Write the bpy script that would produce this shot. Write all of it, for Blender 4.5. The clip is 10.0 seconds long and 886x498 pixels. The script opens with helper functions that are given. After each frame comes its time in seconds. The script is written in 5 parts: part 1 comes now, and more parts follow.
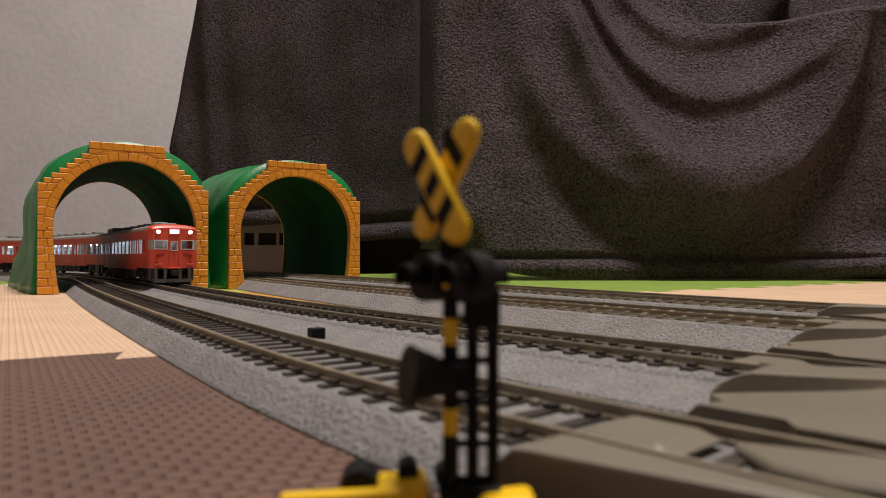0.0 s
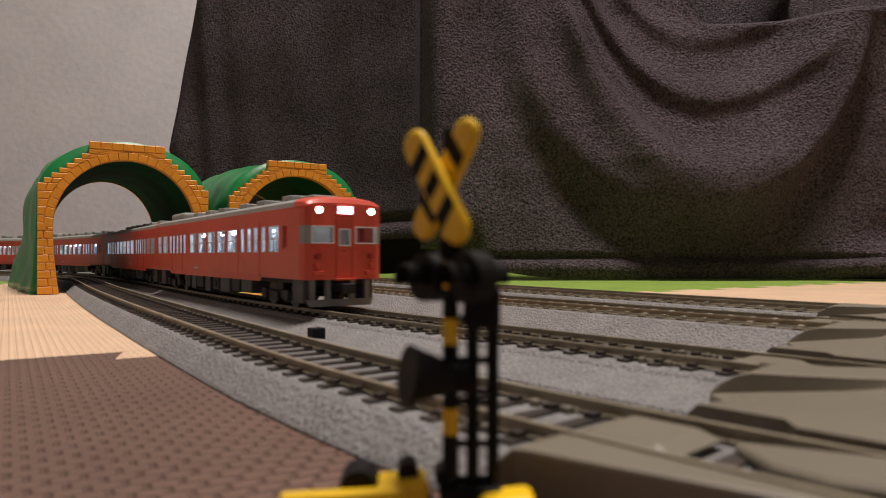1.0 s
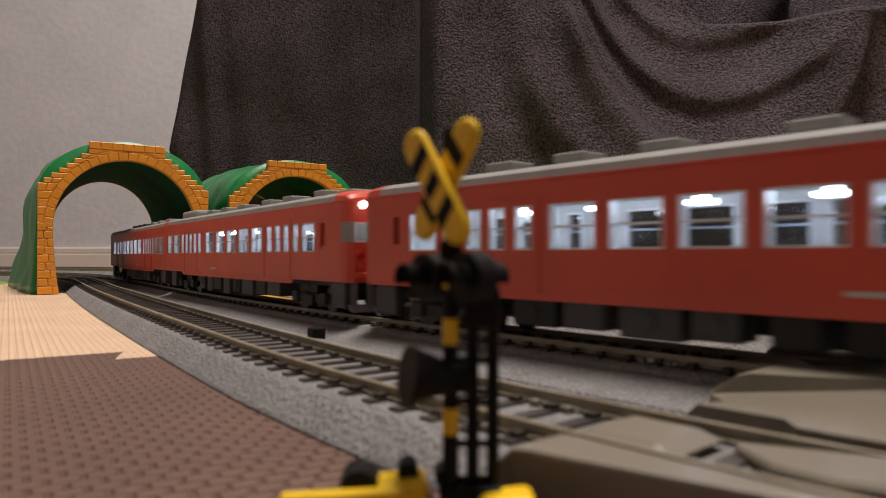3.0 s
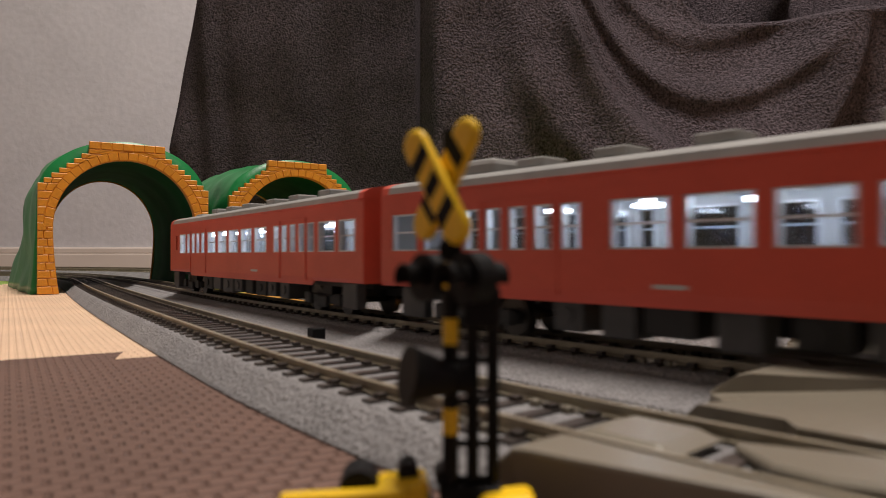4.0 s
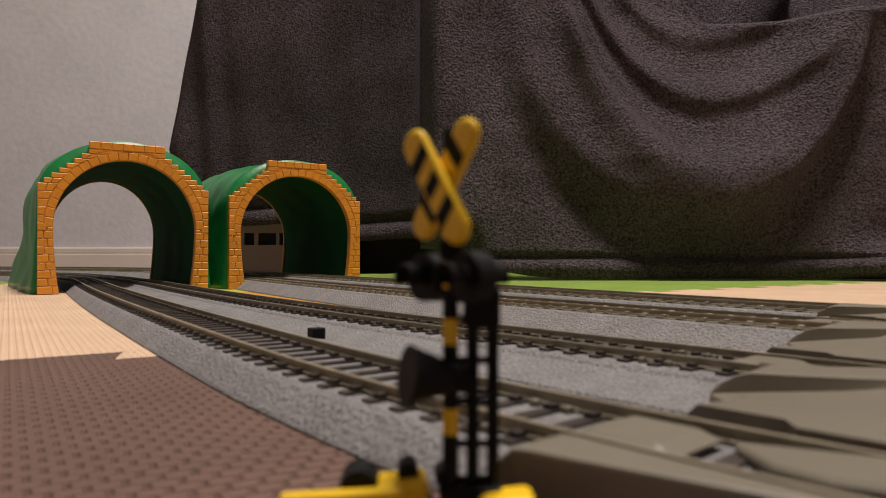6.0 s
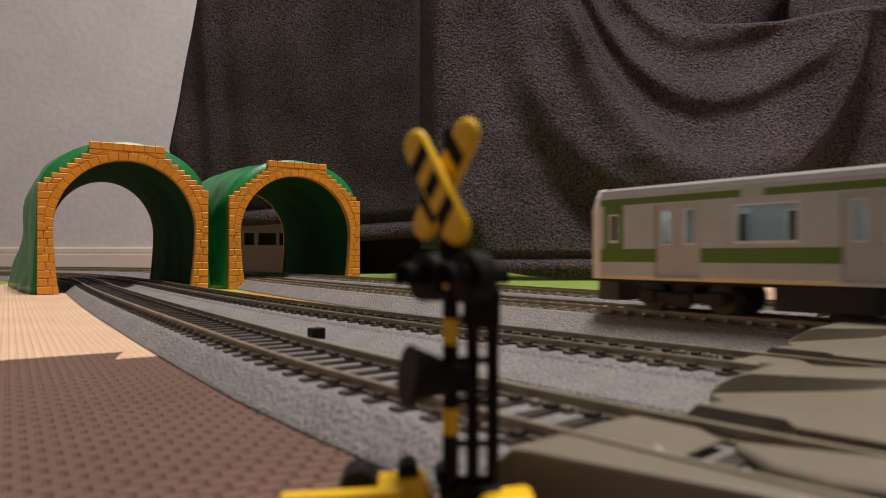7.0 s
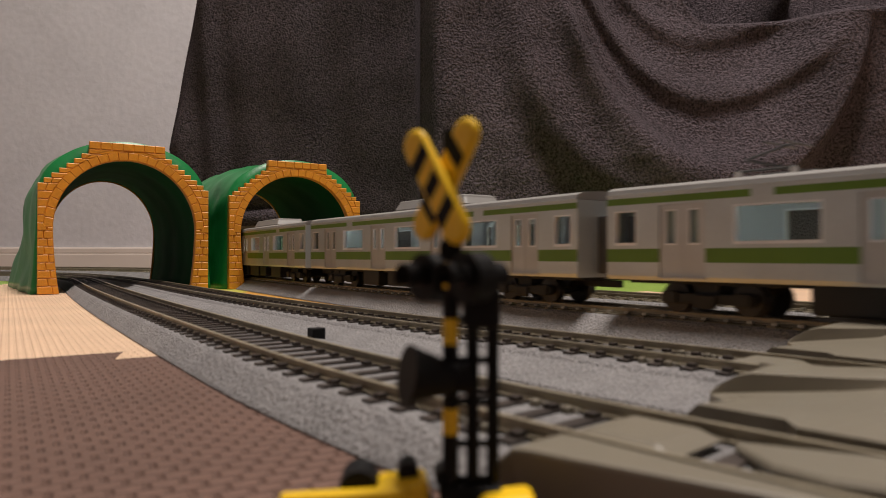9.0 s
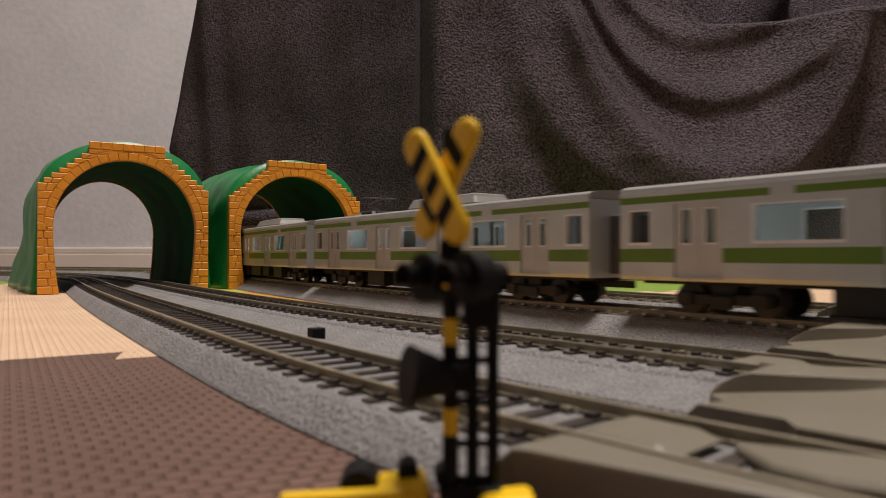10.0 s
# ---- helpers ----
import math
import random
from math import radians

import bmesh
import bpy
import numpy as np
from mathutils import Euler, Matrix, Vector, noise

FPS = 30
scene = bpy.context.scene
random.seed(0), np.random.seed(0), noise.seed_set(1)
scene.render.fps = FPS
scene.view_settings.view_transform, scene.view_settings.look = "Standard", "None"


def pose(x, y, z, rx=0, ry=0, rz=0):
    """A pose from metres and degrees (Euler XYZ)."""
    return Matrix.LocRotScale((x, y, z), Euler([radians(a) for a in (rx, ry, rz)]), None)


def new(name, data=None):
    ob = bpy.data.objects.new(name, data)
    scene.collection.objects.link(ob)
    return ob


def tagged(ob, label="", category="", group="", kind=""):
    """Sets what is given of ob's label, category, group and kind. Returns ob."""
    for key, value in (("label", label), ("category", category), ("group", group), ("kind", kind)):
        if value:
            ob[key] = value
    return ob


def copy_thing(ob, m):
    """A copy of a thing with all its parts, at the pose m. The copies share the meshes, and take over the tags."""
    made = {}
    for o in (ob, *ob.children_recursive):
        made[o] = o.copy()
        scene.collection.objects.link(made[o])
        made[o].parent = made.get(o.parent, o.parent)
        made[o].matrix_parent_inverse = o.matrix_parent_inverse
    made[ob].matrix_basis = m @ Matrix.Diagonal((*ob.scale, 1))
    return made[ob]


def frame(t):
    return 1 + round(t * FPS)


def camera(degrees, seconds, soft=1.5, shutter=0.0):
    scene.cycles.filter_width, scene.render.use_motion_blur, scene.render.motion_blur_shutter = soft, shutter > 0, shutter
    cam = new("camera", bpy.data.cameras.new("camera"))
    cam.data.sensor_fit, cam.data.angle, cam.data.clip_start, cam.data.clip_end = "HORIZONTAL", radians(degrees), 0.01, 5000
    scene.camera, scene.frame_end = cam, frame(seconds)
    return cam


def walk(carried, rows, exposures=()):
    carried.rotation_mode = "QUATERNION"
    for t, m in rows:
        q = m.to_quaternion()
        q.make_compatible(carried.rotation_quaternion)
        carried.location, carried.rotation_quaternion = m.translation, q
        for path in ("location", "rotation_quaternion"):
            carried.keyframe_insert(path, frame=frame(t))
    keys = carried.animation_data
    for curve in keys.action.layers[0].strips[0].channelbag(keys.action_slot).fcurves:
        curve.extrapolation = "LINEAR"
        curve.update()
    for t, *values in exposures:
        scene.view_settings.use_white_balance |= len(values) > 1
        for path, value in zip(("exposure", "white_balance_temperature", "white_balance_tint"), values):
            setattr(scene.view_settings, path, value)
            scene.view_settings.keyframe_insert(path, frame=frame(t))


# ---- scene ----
# 1:80 toy railway on a foam-mat floor: world unit metre, mat surface z = 0
EYE_Z = 0.0303
cam = camera(66.31, 10.0, soft=0.8, shutter=0.3)
cam.data.dof.use_dof = True
cam.data.dof.focus_distance = 0.55
cam.data.dof.aperture_fstop = 27.0
STILL = pose(0, 0, EYE_Z, 90.573, 0, 0)
walk(cam, [(0.0, STILL), (10.0, STILL)])

# ---- light ----
world = bpy.data.worlds.new("world")
scene.world = world
world.use_nodes = True
world.node_tree.nodes["Background"].inputs["Color"].default_value = (0.9, 0.85, 0.8, 1)
world.node_tree.nodes["Background"].inputs["Strength"].default_value = 0.02
scene.view_settings.exposure = 0.0
lamp_data = bpy.data.lights.new("ceiling_lamp", "AREA")
lamp_data.shape, lamp_data.size = "DISK", 0.5
lamp_data.energy, lamp_data.color = 56.0, (1.0, 0.90, 0.83)
lamp = new("ceiling_lamp", lamp_data)
lamp.matrix_world = pose(0.20, 0.33, 2.24)


# ---- materials ----
def material(name, colour, rough=0.5, metal=0.0, vary=0.12, scale=40.0, bump=0.0, bump_scale=300.0, fine=0.0, spec=0.5,
             colour2=None, object_random=0.0, coords="Object"):
    """Principled surface with cloudy colour change at two scales and a fine relief."""
    m = bpy.data.materials.new(name)
    m.use_nodes = True
    nt = m.node_tree
    b = nt.nodes["Principled BSDF"]
    b.inputs["Roughness"].default_value, b.inputs["Metallic"].default_value = rough, metal
    b.inputs["Specular IOR Level"].default_value = spec
    tc = nt.nodes.new("ShaderNodeTexCoord")
    n1 = nt.nodes.new("ShaderNodeTexNoise")
    n1.inputs["Scale"].default_value, n1.inputs["Detail"].default_value = scale, 6
    nt.links.new(tc.outputs[coords], n1.inputs["Vector"])
    mix = nt.nodes.new("ShaderNodeMix")
    mix.data_type = "RGBA"
    c2 = colour2 or tuple(c * (1 - vary) for c in colour)
    c1 = tuple(min(1, c * (1 + vary)) for c in colour) if colour2 is None else colour
    mix.inputs[6].default_value, mix.inputs[7].default_value = (*c1, 1), (*c2, 1)
    ramp = nt.nodes.new("ShaderNodeMapRange")
    ramp.inputs[1].default_value, ramp.inputs[2].default_value = 0.35, 0.65
    nt.links.new(n1.outputs["Fac"], ramp.inputs[0])
    nt.links.new(ramp.outputs[0], mix.inputs[0])
    out = mix.outputs[2]
    if fine or object_random:
        n2 = nt.nodes.new("ShaderNodeTexNoise")
        n2.inputs["Scale"].default_value, n2.inputs["Detail"].default_value = bump_scale, 3
        nt.links.new(tc.outputs[coords], n2.inputs["Vector"])
        hsv = nt.nodes.new("ShaderNodeHueSaturation")
        mr = nt.nodes.new("ShaderNodeMapRange")
        mr.inputs[1].default_value, mr.inputs[2].default_value = 0.3, 0.7
        mr.inputs[3].default_value, mr.inputs[4].default_value = 1 - fine, 1 + fine
        nt.links.new(n2.outputs["Fac"], mr.inputs[0])
        val = mr.outputs[0]
        if object_random:
            info = nt.nodes.new("ShaderNodeObjectInfo")
            mr2 = nt.nodes.new("ShaderNodeMapRange")
            mr2.inputs[3].default_value, mr2.inputs[4].default_value = 1 - object_random, 1 + object_random
            nt.links.new(info.outputs["Random"], mr2.inputs[0])
            mul = nt.nodes.new("ShaderNodeMath")
            mul.operation = "MULTIPLY"
            nt.links.new(val, mul.inputs[0])
            nt.links.new(mr2.outputs[0], mul.inputs[1])
            val = mul.outputs[0]
        nt.links.new(val, hsv.inputs["Value"])
        nt.links.new(out, hsv.inputs["Color"])
        out = hsv.outputs["Color"]
    nt.links.new(out, b.inputs["Base Color"])
    rr = nt.nodes.new("ShaderNodeMapRange")
    rr.inputs[3].default_value, rr.inputs[4].default_value = max(0, rough - 0.07), min(1, rough + 0.07)
    nt.links.new(n1.outputs["Fac"], rr.inputs[0])
    nt.links.new(rr.outputs[0], b.inputs["Roughness"])
    if bump:
        n3 = nt.nodes.new("ShaderNodeTexNoise")
        n3.inputs["Scale"].default_value, n3.inputs["Detail"].default_value = bump_scale, 4
        nt.links.new(tc.outputs[coords], n3.inputs["Vector"])
        bp = nt.nodes.new("ShaderNodeBump")
        bp.inputs["Strength"].default_value, bp.inputs["Distance"].default_value = 1.0, bump
        nt.links.new(n3.outputs["Fac"], bp.inputs["Height"])
        nt.links.new(bp.outputs["Normal"], b.inputs["Normal"])
    return m


def woven(m, pitch, depth):
    """Adds the mats' basket relief, square to the rows."""
    nt = m.node_tree
    b = nt.nodes["Principled BSDF"]
    tc = nt.nodes.new("ShaderNodeTexCoord")
    mp = nt.nodes.new("ShaderNodeMapping")
    mp.inputs["Rotation"].default_value = (0, 0, -0.570)
    nt.links.new(tc.outputs["Object"], mp.inputs["Vector"])
    br = nt.nodes.new("ShaderNodeTexBrick")
    br.inputs["Scale"].default_value = 1.0
    br.inputs["Brick Width"].default_value, br.inputs["Row Height"].default_value = pitch * 1.5, pitch
    br.inputs["Mortar Size"].default_value, br.inputs["Mortar Smooth"].default_value = pitch * 0.22, 1.0
    nt.links.new(mp.outputs[0], br.inputs["Vector"])
    bp = nt.nodes.new("ShaderNodeBump")
    bp.inputs["Strength"].default_value, bp.inputs["Distance"].default_value = 1.0, depth
    bp.invert = True
    nt.links.new(br.outputs["Fac"], bp.inputs["Height"])
    old = b.inputs["Normal"].links
    if old:
        nt.links.new(old[0].from_socket, bp.inputs["Normal"])
    nt.links.new(bp.outputs["Normal"], b.inputs["Normal"])
    return m


def glow(name, colour, strength):
    m = bpy.data.materials.new(name)
    m.use_nodes = True
    b = m.node_tree.nodes["Principled BSDF"]
    b.inputs["Base Color"].default_value = (*colour, 1)
    b.inputs["Emission Color"].default_value = (*colour, 1)
    b.inputs["Emission Strength"].default_value = strength
    return m


def glass(name, tint, rough=0.05):
    m = bpy.data.materials.new(name)
    m.use_nodes = True
    nt = m.node_tree
    nt.nodes.remove(nt.nodes["Principled BSDF"])
    g, t, mx, fr = (nt.nodes.new("ShaderNodeBsdf" + k) if k in ("Glossy", "Transparent") else nt.nodes.new("Shader" + k)
                    for k in ("Glossy", "Transparent", "NodeMixShader", "NodeLayerWeight"))
    g.inputs["Roughness"].default_value = rough
    t.inputs["Color"].default_value = (*tint, 1)
    fr.inputs["Blend"].default_value = 0.5
    pw, ma = nt.nodes.new("ShaderNodeMath"), nt.nodes.new("ShaderNodeMath")
    pw.operation, ma.operation = "POWER", "MULTIPLY_ADD"
    pw.inputs[1].default_value = 4.0
    ma.inputs[1].default_value, ma.inputs[2].default_value = 0.6, 0.03
    nt.links.new(fr.outputs["Facing"], pw.inputs[0])
    nt.links.new(pw.outputs[0], ma.inputs[0])
    nt.links.new(ma.outputs[0], mx.inputs[0])
    nt.links.new(t.outputs[0], mx.inputs[1])
    nt.links.new(g.outputs[0], mx.inputs[2])
    nt.links.new(mx.outputs[0], nt.nodes["Material Output"].inputs["Surface"])
    return m


M_WALL = material("wallpaper", (0.62, 0.61, 0.64), 0.85, vary=0.04, scale=6, bump=0.0012, bump_scale=60, fine=0.05)
M_CEIL = material("ceiling_paper", (0.75, 0.73, 0.70), 0.9, vary=0.03, scale=5)
M_BASEB = material("baseboard_vinyl", (0.72, 0.64, 0.58), 0.5, vary=0.03, scale=10)
M_BOARDS = material("floor_boards", (0.22, 0.13, 0.07), 0.45, vary=0.2, scale=8)
M_BROWN = material("foam_brown", (0.165, 0.092, 0.068), 0.62, vary=0.1, scale=25, fine=0.08, bump_scale=900, bump=0.0001)
M_CREAM = material("foam_cream", (0.88, 0.62, 0.42), 0.7, vary=0.05, scale=20, fine=0.05, bump_scale=900, bump=0.0001)
M_GREENM = material("foam_green", (0.29, 0.44, 0.07), 0.7, vary=0.06, scale=20, fine=0.05, bump_scale=900, bump=0.0001)
M_YELLOWM = material("foam_yellow", (0.62, 0.60, 0.10), 0.7, vary=0.06, scale=20, fine=0.05, bump_scale=900, bump=0.0001)
M_ORANGEM = material("foam_orange", (0.72, 0.36, 0.06), 0.7, vary=0.06, scale=20, fine=0.05, bump_scale=900, bump=0.0001)
for foam in (M_BROWN, M_CREAM, M_GREENM, M_YELLOWM, M_ORANGEM):
    woven(foam, 0.0030, 0.0010)
M_FLEECE = material("fleece", (0.087, 0.070, 0.080), 0.95, vary=0.16, scale=9, fine=0.65, bump_scale=330, bump=0.0095, spec=0.2)
M_FURN = material("furniture_panel", (0.30, 0.24, 0.22), 0.5, vary=0.06, scale=9)
# Black that paints the shade of gaps and slots.
M_GAP_SHADE = material("gap_shade_black", (0.012, 0.011, 0.010), 0.8, vary=0.2, scale=20)
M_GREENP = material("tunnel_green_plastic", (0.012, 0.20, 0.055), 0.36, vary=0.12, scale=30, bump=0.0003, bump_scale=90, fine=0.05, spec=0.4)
# Vault green darkened in colour to stand in for the shade inside.
M_GREEN_SHADE = material("tunnel_green_matt_shade", (0.006, 0.078, 0.025), 0.7, vary=0.15, scale=30, spec=0.05)
M_BRICK = material("tunnel_orange_plastic", (0.77, 0.315, 0.026), 0.42, vary=0.08, scale=60, bump=0.00012, bump_scale=700, object_random=0.06, fine=0.04)
M_JOINT = material("tunnel_orange_joint", (0.68, 0.27, 0.02), 0.5, vary=0.06, scale=60)
M_BALLAST = material("moulded_ballast", (0.245, 0.238, 0.240), 0.7, vary=0.10, scale=70, fine=0.26, bump_scale=1050, bump=0.0013)
M_SLEEPER = material("sleeper_plastic", (0.045, 0.034, 0.028), 0.5, vary=0.2, scale=200, object_random=0.25, fine=0.1)
M_RAIL = material("nickel_silver_rail", (0.30, 0.262, 0.19), 0.45, 0.40, vary=0.12, scale=80, fine=0.1)
M_RAILSIDE = material("rail_side", (0.12, 0.095, 0.063), 0.55, 0.5, vary=0.15, scale=90)
M_PLATE = material("crossing_plate_plastic", (0.205, 0.183, 0.140), 0.38, vary=0.06, scale=30, bump=0.00004, bump_scale=1500)
M_YELLOW = material("sign_yellow", (0.96, 0.60, 0.010), 0.34, vary=0.06, scale=200)
M_BLACKP = material("black_plastic", (0.006, 0.006, 0.0065), 0.62, vary=0.2, scale=200, spec=0.22)


# ---- building helpers ----
def mesh_of(bm, name, mat, smooth=False):
    me = bpy.data.meshes.new(name)
    bmesh.ops.recalc_face_normals(bm, faces=bm.faces)
    bm.to_mesh(me)
    bm.free()
    for mm in (mat if isinstance(mat, (list, tuple)) else [mat]):
        me.materials.append(mm)
    if smooth:
        for p in me.polygons:
            p.use_smooth = True
    return me


def part(name, bm, mat, parent=None, label="", smooth=False, at=None):
    me = bm if isinstance(bm, bpy.types.Mesh) else mesh_of(bm, name, mat, smooth)
    ob = new(name, me)
    if parent is not None:
        ob.parent = parent
    if at is not None:
        ob.matrix_basis = at
    if label:
        tagged(ob, label)
    return ob


def box(bm, x0, x1, y0, y1, z0, z1, bevel=0.0, mi=0):
    vs = [bm.verts.new((x, y, z)) for x in (x0, x1) for y in (y0, y1) for z in (z0, z1)]
    fs = [bm.faces.new([vs[i] for i in q]) for q in ((0, 1, 3, 2), (4, 6, 7, 5), (0, 4, 5, 1), (2, 3, 7, 6), (0, 2, 6, 4), (1, 5, 7, 3))]
    for f in fs:
        f.material_index = mi
    if bevel:
        es = list({e for f in fs for e in f.edges})
        r = bmesh.ops.bevel(bm, geom=es, offset=bevel, segments=2, affect="EDGES", profile=0.5)
        for f in r["faces"]:
            f.material_index = mi
    return vs


def tube(bm, p0, p1, r0, r1=None, n=12, caps=True, mi=0):
    """A round bar from p0 to p1."""
    r1 = r0 if r1 is None else r1
    p0, p1 = Vector(p0), Vector(p1)
    q = (p1 - p0).to_track_quat("Z", "Y")
    rings = []
    for p, r in ((p0, r0), (p1, r1)):
        rings.append([bm.verts.new(p + q @ Vector((r * math.cos(2 * math.pi * i / n), r * math.sin(2 * math.pi * i / n), 0))) for i in range(n)])
    for i in range(n):
        f = bm.faces.new((rings[0][i], rings[0][(i + 1) % n], rings[1][(i + 1) % n], rings[1][i]))
        f.material_index = mi
    if caps:
        bm.faces.new(rings[0][::-1]).material_index = mi
        bm.faces.new(rings[1]).material_index = mi


def prism(bm, outline, z0, z1, mi=0):
    """A flat outline (x, y) raised from z0 to z1."""
    a = [bm.verts.new((x, y, z0)) for x, y in outline]
    b = [bm.verts.new((x, y, z1)) for x, y in outline]
    n = len(a)
    for i in range(n):
        bm.faces.new((a[i], a[(i + 1) % n], b[(i + 1) % n], b[i])).material_index = mi
    bm.faces.new(b).material_index = mi
    bm.faces.new(a[::-1]).material_index = mi


# ---- the lines of the four tracks ----
STEP = 0.005


BACK_HEADING = 0.72


class Line:
    """A track's centre line: bending to one common heading behind its start, then arcs. s grows away from the camera."""

    def __init__(self, x, y, heading, arcs, back=3.2, lift=0.0):
        self.pts, self.lift = [], lift
        ph, bx, by = heading, x, y
        n = int(back / STEP)
        for i in range(n):
            if i * STEP < 0.7:
                ph += (BACK_HEADING - heading) * STEP / 0.7
            bx += math.sin(ph) * STEP
            by -= math.cos(ph) * STEP
            self.pts.insert(0, (bx, by, ph))
        ph = heading
        self.zero = n * STEP
        self.pts.append((x, y, ph))
        for length, k in arcs:
            for _ in range(int(round(length / STEP))):
                ph += k * STEP
                x -= math.sin(ph) * STEP
                y += math.cos(ph) * STEP
                self.pts.append((x, y, ph))
        self.end = (len(self.pts) - 1) * STEP - self.zero

    def at(self, s, off=0.0):
        """Place and heading at s metres; off: metres to the right of the way."""
        f = min(max((s + self.zero) / STEP, 0), len(self.pts) - 1.001)
        i = int(f)
        a, b = self.pts[i], self.pts[i + 1]
        t = f - i
        x, y, h = (a[j] + (b[j] - a[j]) * t for j in range(3))
        return x + off * math.cos(h), y + off * math.sin(h), h


TRACK_1 = Line(0.088, 0.027, 0.843, [(0.2, -1.26), (0.2, -0.084), (0.25, -0.107), (0.12, 0.06), (1.6, 1.75)])
TRACK_2 = Line(0.138, 0.073, 0.763, [(0.3, -0.385), (0.15, -0.374), (0.15, -0.169), (0.3, 0.412), (2.6, 1.633)])
TRACK_3 = Line(0.248, 0.051, 0.696, [(0.267, -0.155), (0.267, -0.300), (0.267, -0.224), (0.356, 1.15), (2.0, 1.47)], lift=0.0024)
TRACK_4 = Line(0.290, 0.048, 0.631, [(0.24, -0.099), (0.24, -0.099), (0.24, 0.143), (0.2, -0.2), (0.30, 1.25), (1.0, 1.37)], lift=0.0042)
RAIL_TOP = 0.008

# ---- the room ----
def plain(name, kind_label, dims, mat, category=""):
    bm = bmesh.new()
    box(bm, *dims)
    return tagged(part(name, bm, mat), kind_label, category or name.split("_")[0], kind="structure")


WALL_Y = 1.80
plain("floor", "brown wooden room floor under the mats", (-2.6, 3.2, -3.0, WALL_Y, -0.06, -0.012), M_BOARDS)
plain("wall_north", "white papered room wall", (-2.7, 3.3, WALL_Y, WALL_Y + 0.1, -0.06, 2.4), M_WALL)
plain("wall_south", "white papered room wall", (-2.7, 3.3, -3.1, -3.0, -0.06, 2.4), M_WALL)
plain("wall_west", "white papered room wall", (-2.7, -2.6, -3.0, WALL_Y, -0.06, 2.4), M_WALL)
plain("wall_east", "white papered room wall", (3.2, 3.3, -3.0, WALL_Y, -0.06, 2.4), M_WALL)
plain("ceiling", "white papered ceiling", (-2.7, 3.3, -3.1, WALL_Y + 0.1, 2.4, 2.5), M_CEIL)


def baseboard():
    bm = bmesh.new()
    prof = [(0, -0.012), (-0.012, -0.012), (-0.012, 0.0335), (-0.008, 0.0365), (-0.010, 0.0385), (-0.010, 0.049), (-0.006, 0.053), (0, 0.053)]
    a = [bm.verts.new((-2.6, WALL_Y + y, z)) for y, z in prof]
    b = [bm.verts.new((3.2, WALL_Y + y, z)) for y, z in prof]
    for i in range(len(prof)):
        bm.faces.new((a[i], a[(i + 1) % len(prof)], b[(i + 1) % len(prof)], b[i]))
    tagged(part("baseboard", bm, M_BASEB), "pale grooved baseboard along the wall", "baseboard", kind="structure")


baseboard()


def ceiling_light():
    top = tagged(new("ceiling_light"), "round white ceiling light", "lamp")
    top.matrix_basis = pose(0.20, 0.33, 2.4)
    bm = bmesh.new()
    tube(bm, (0, 0, -0.05), (0, 0, 0), 0.27, 0.27, 40)
    part("housing", bm, M_CEIL, top)
    bm = bmesh.new()
    tube(bm, (0, 0, -0.10), (0, 0, -0.051), 0.22, 0.255, 40)
    part("diffuser", bm, glow("lamp_glow", (1.0, 0.88, 0.76), 4.0), top, "glowing white diffuser")


ceiling_light()

# ---- foam mats, laid square to the tracks ----
UA = 0.570                                     # heading of the mats' rows
UX, UY = -math.sin(UA), math.cos(UA)           # along the rows
VX, VY = math.cos(UA), math.sin(UA)            # across the rows
TILE = 0.32


def uv(u, v):
    return u * UX + v * VX, u * UY + v * VY


def jigsaw(n_tabs, length, depth, sign, wave):
    """Offsets along one edge with dovetail tabs: (along, out)."""
    out = [(0.0, 0.0)]
    pitch = length / n_tabs
    for i in range(n_tabs):
        c = (i + 0.5) * pitch
        w, f = pitch * 0.20, pitch * 0.27
        out += [(c - w, 0.0), (c - f, depth * sign), (c + f, depth * sign), (c + w, 0.0)]
    out.append((length, 0.0))
    res = []
    for (a0, o0), (a1, o1) in zip(out[:-1], out[1:]):
        k = max(1, int(math.hypot(a1 - a0, o1 - o0) / 0.004))
        for j in range(k):
            t = j / k
            res.append((a0 + (a1 - a0) * t, o0 + (o1 - o0) * t + 0.0006 * math.sin((a0 + (a1 - a0) * t) * 700) * wave))
    res.append(out[-1])
    return res


def foam_mat(u0, v0, colour, mat, label, drop=0.0, relief=False, size_u=TILE, size_v=TILE):
    """One foam tile: corner (u0, v0), tabs out on its low edges and sockets on its high edges."""
    ring = []
    ring += [(u0 + o, v0 + a) for a, o in jigsaw(5, size_v, -0.016, 1, 1)]
    ring += [(u0 + a, v0 + size_v + o) for a, o in jigsaw(5, size_u, -0.016, 1, 1)][1:]
    ring += [(u0 + size_u + o, v0 + size_v - a) for a, o in jigsaw(5, size_v, -0.016, 1, 1)][1:]
    ring += [(u0 + size_u - a, v0 + o) for a, o in jigsaw(5, size_u, -0.016, 1, 1)][1:-1]
    bm = bmesh.new()
    prism(bm, [uv(*p) for p in ring], -0.0115 - drop, -0.0004 - drop)
    return tagged(part("foam_mat", bm, mat), label, "foam mat", "jigsaw foam mats")


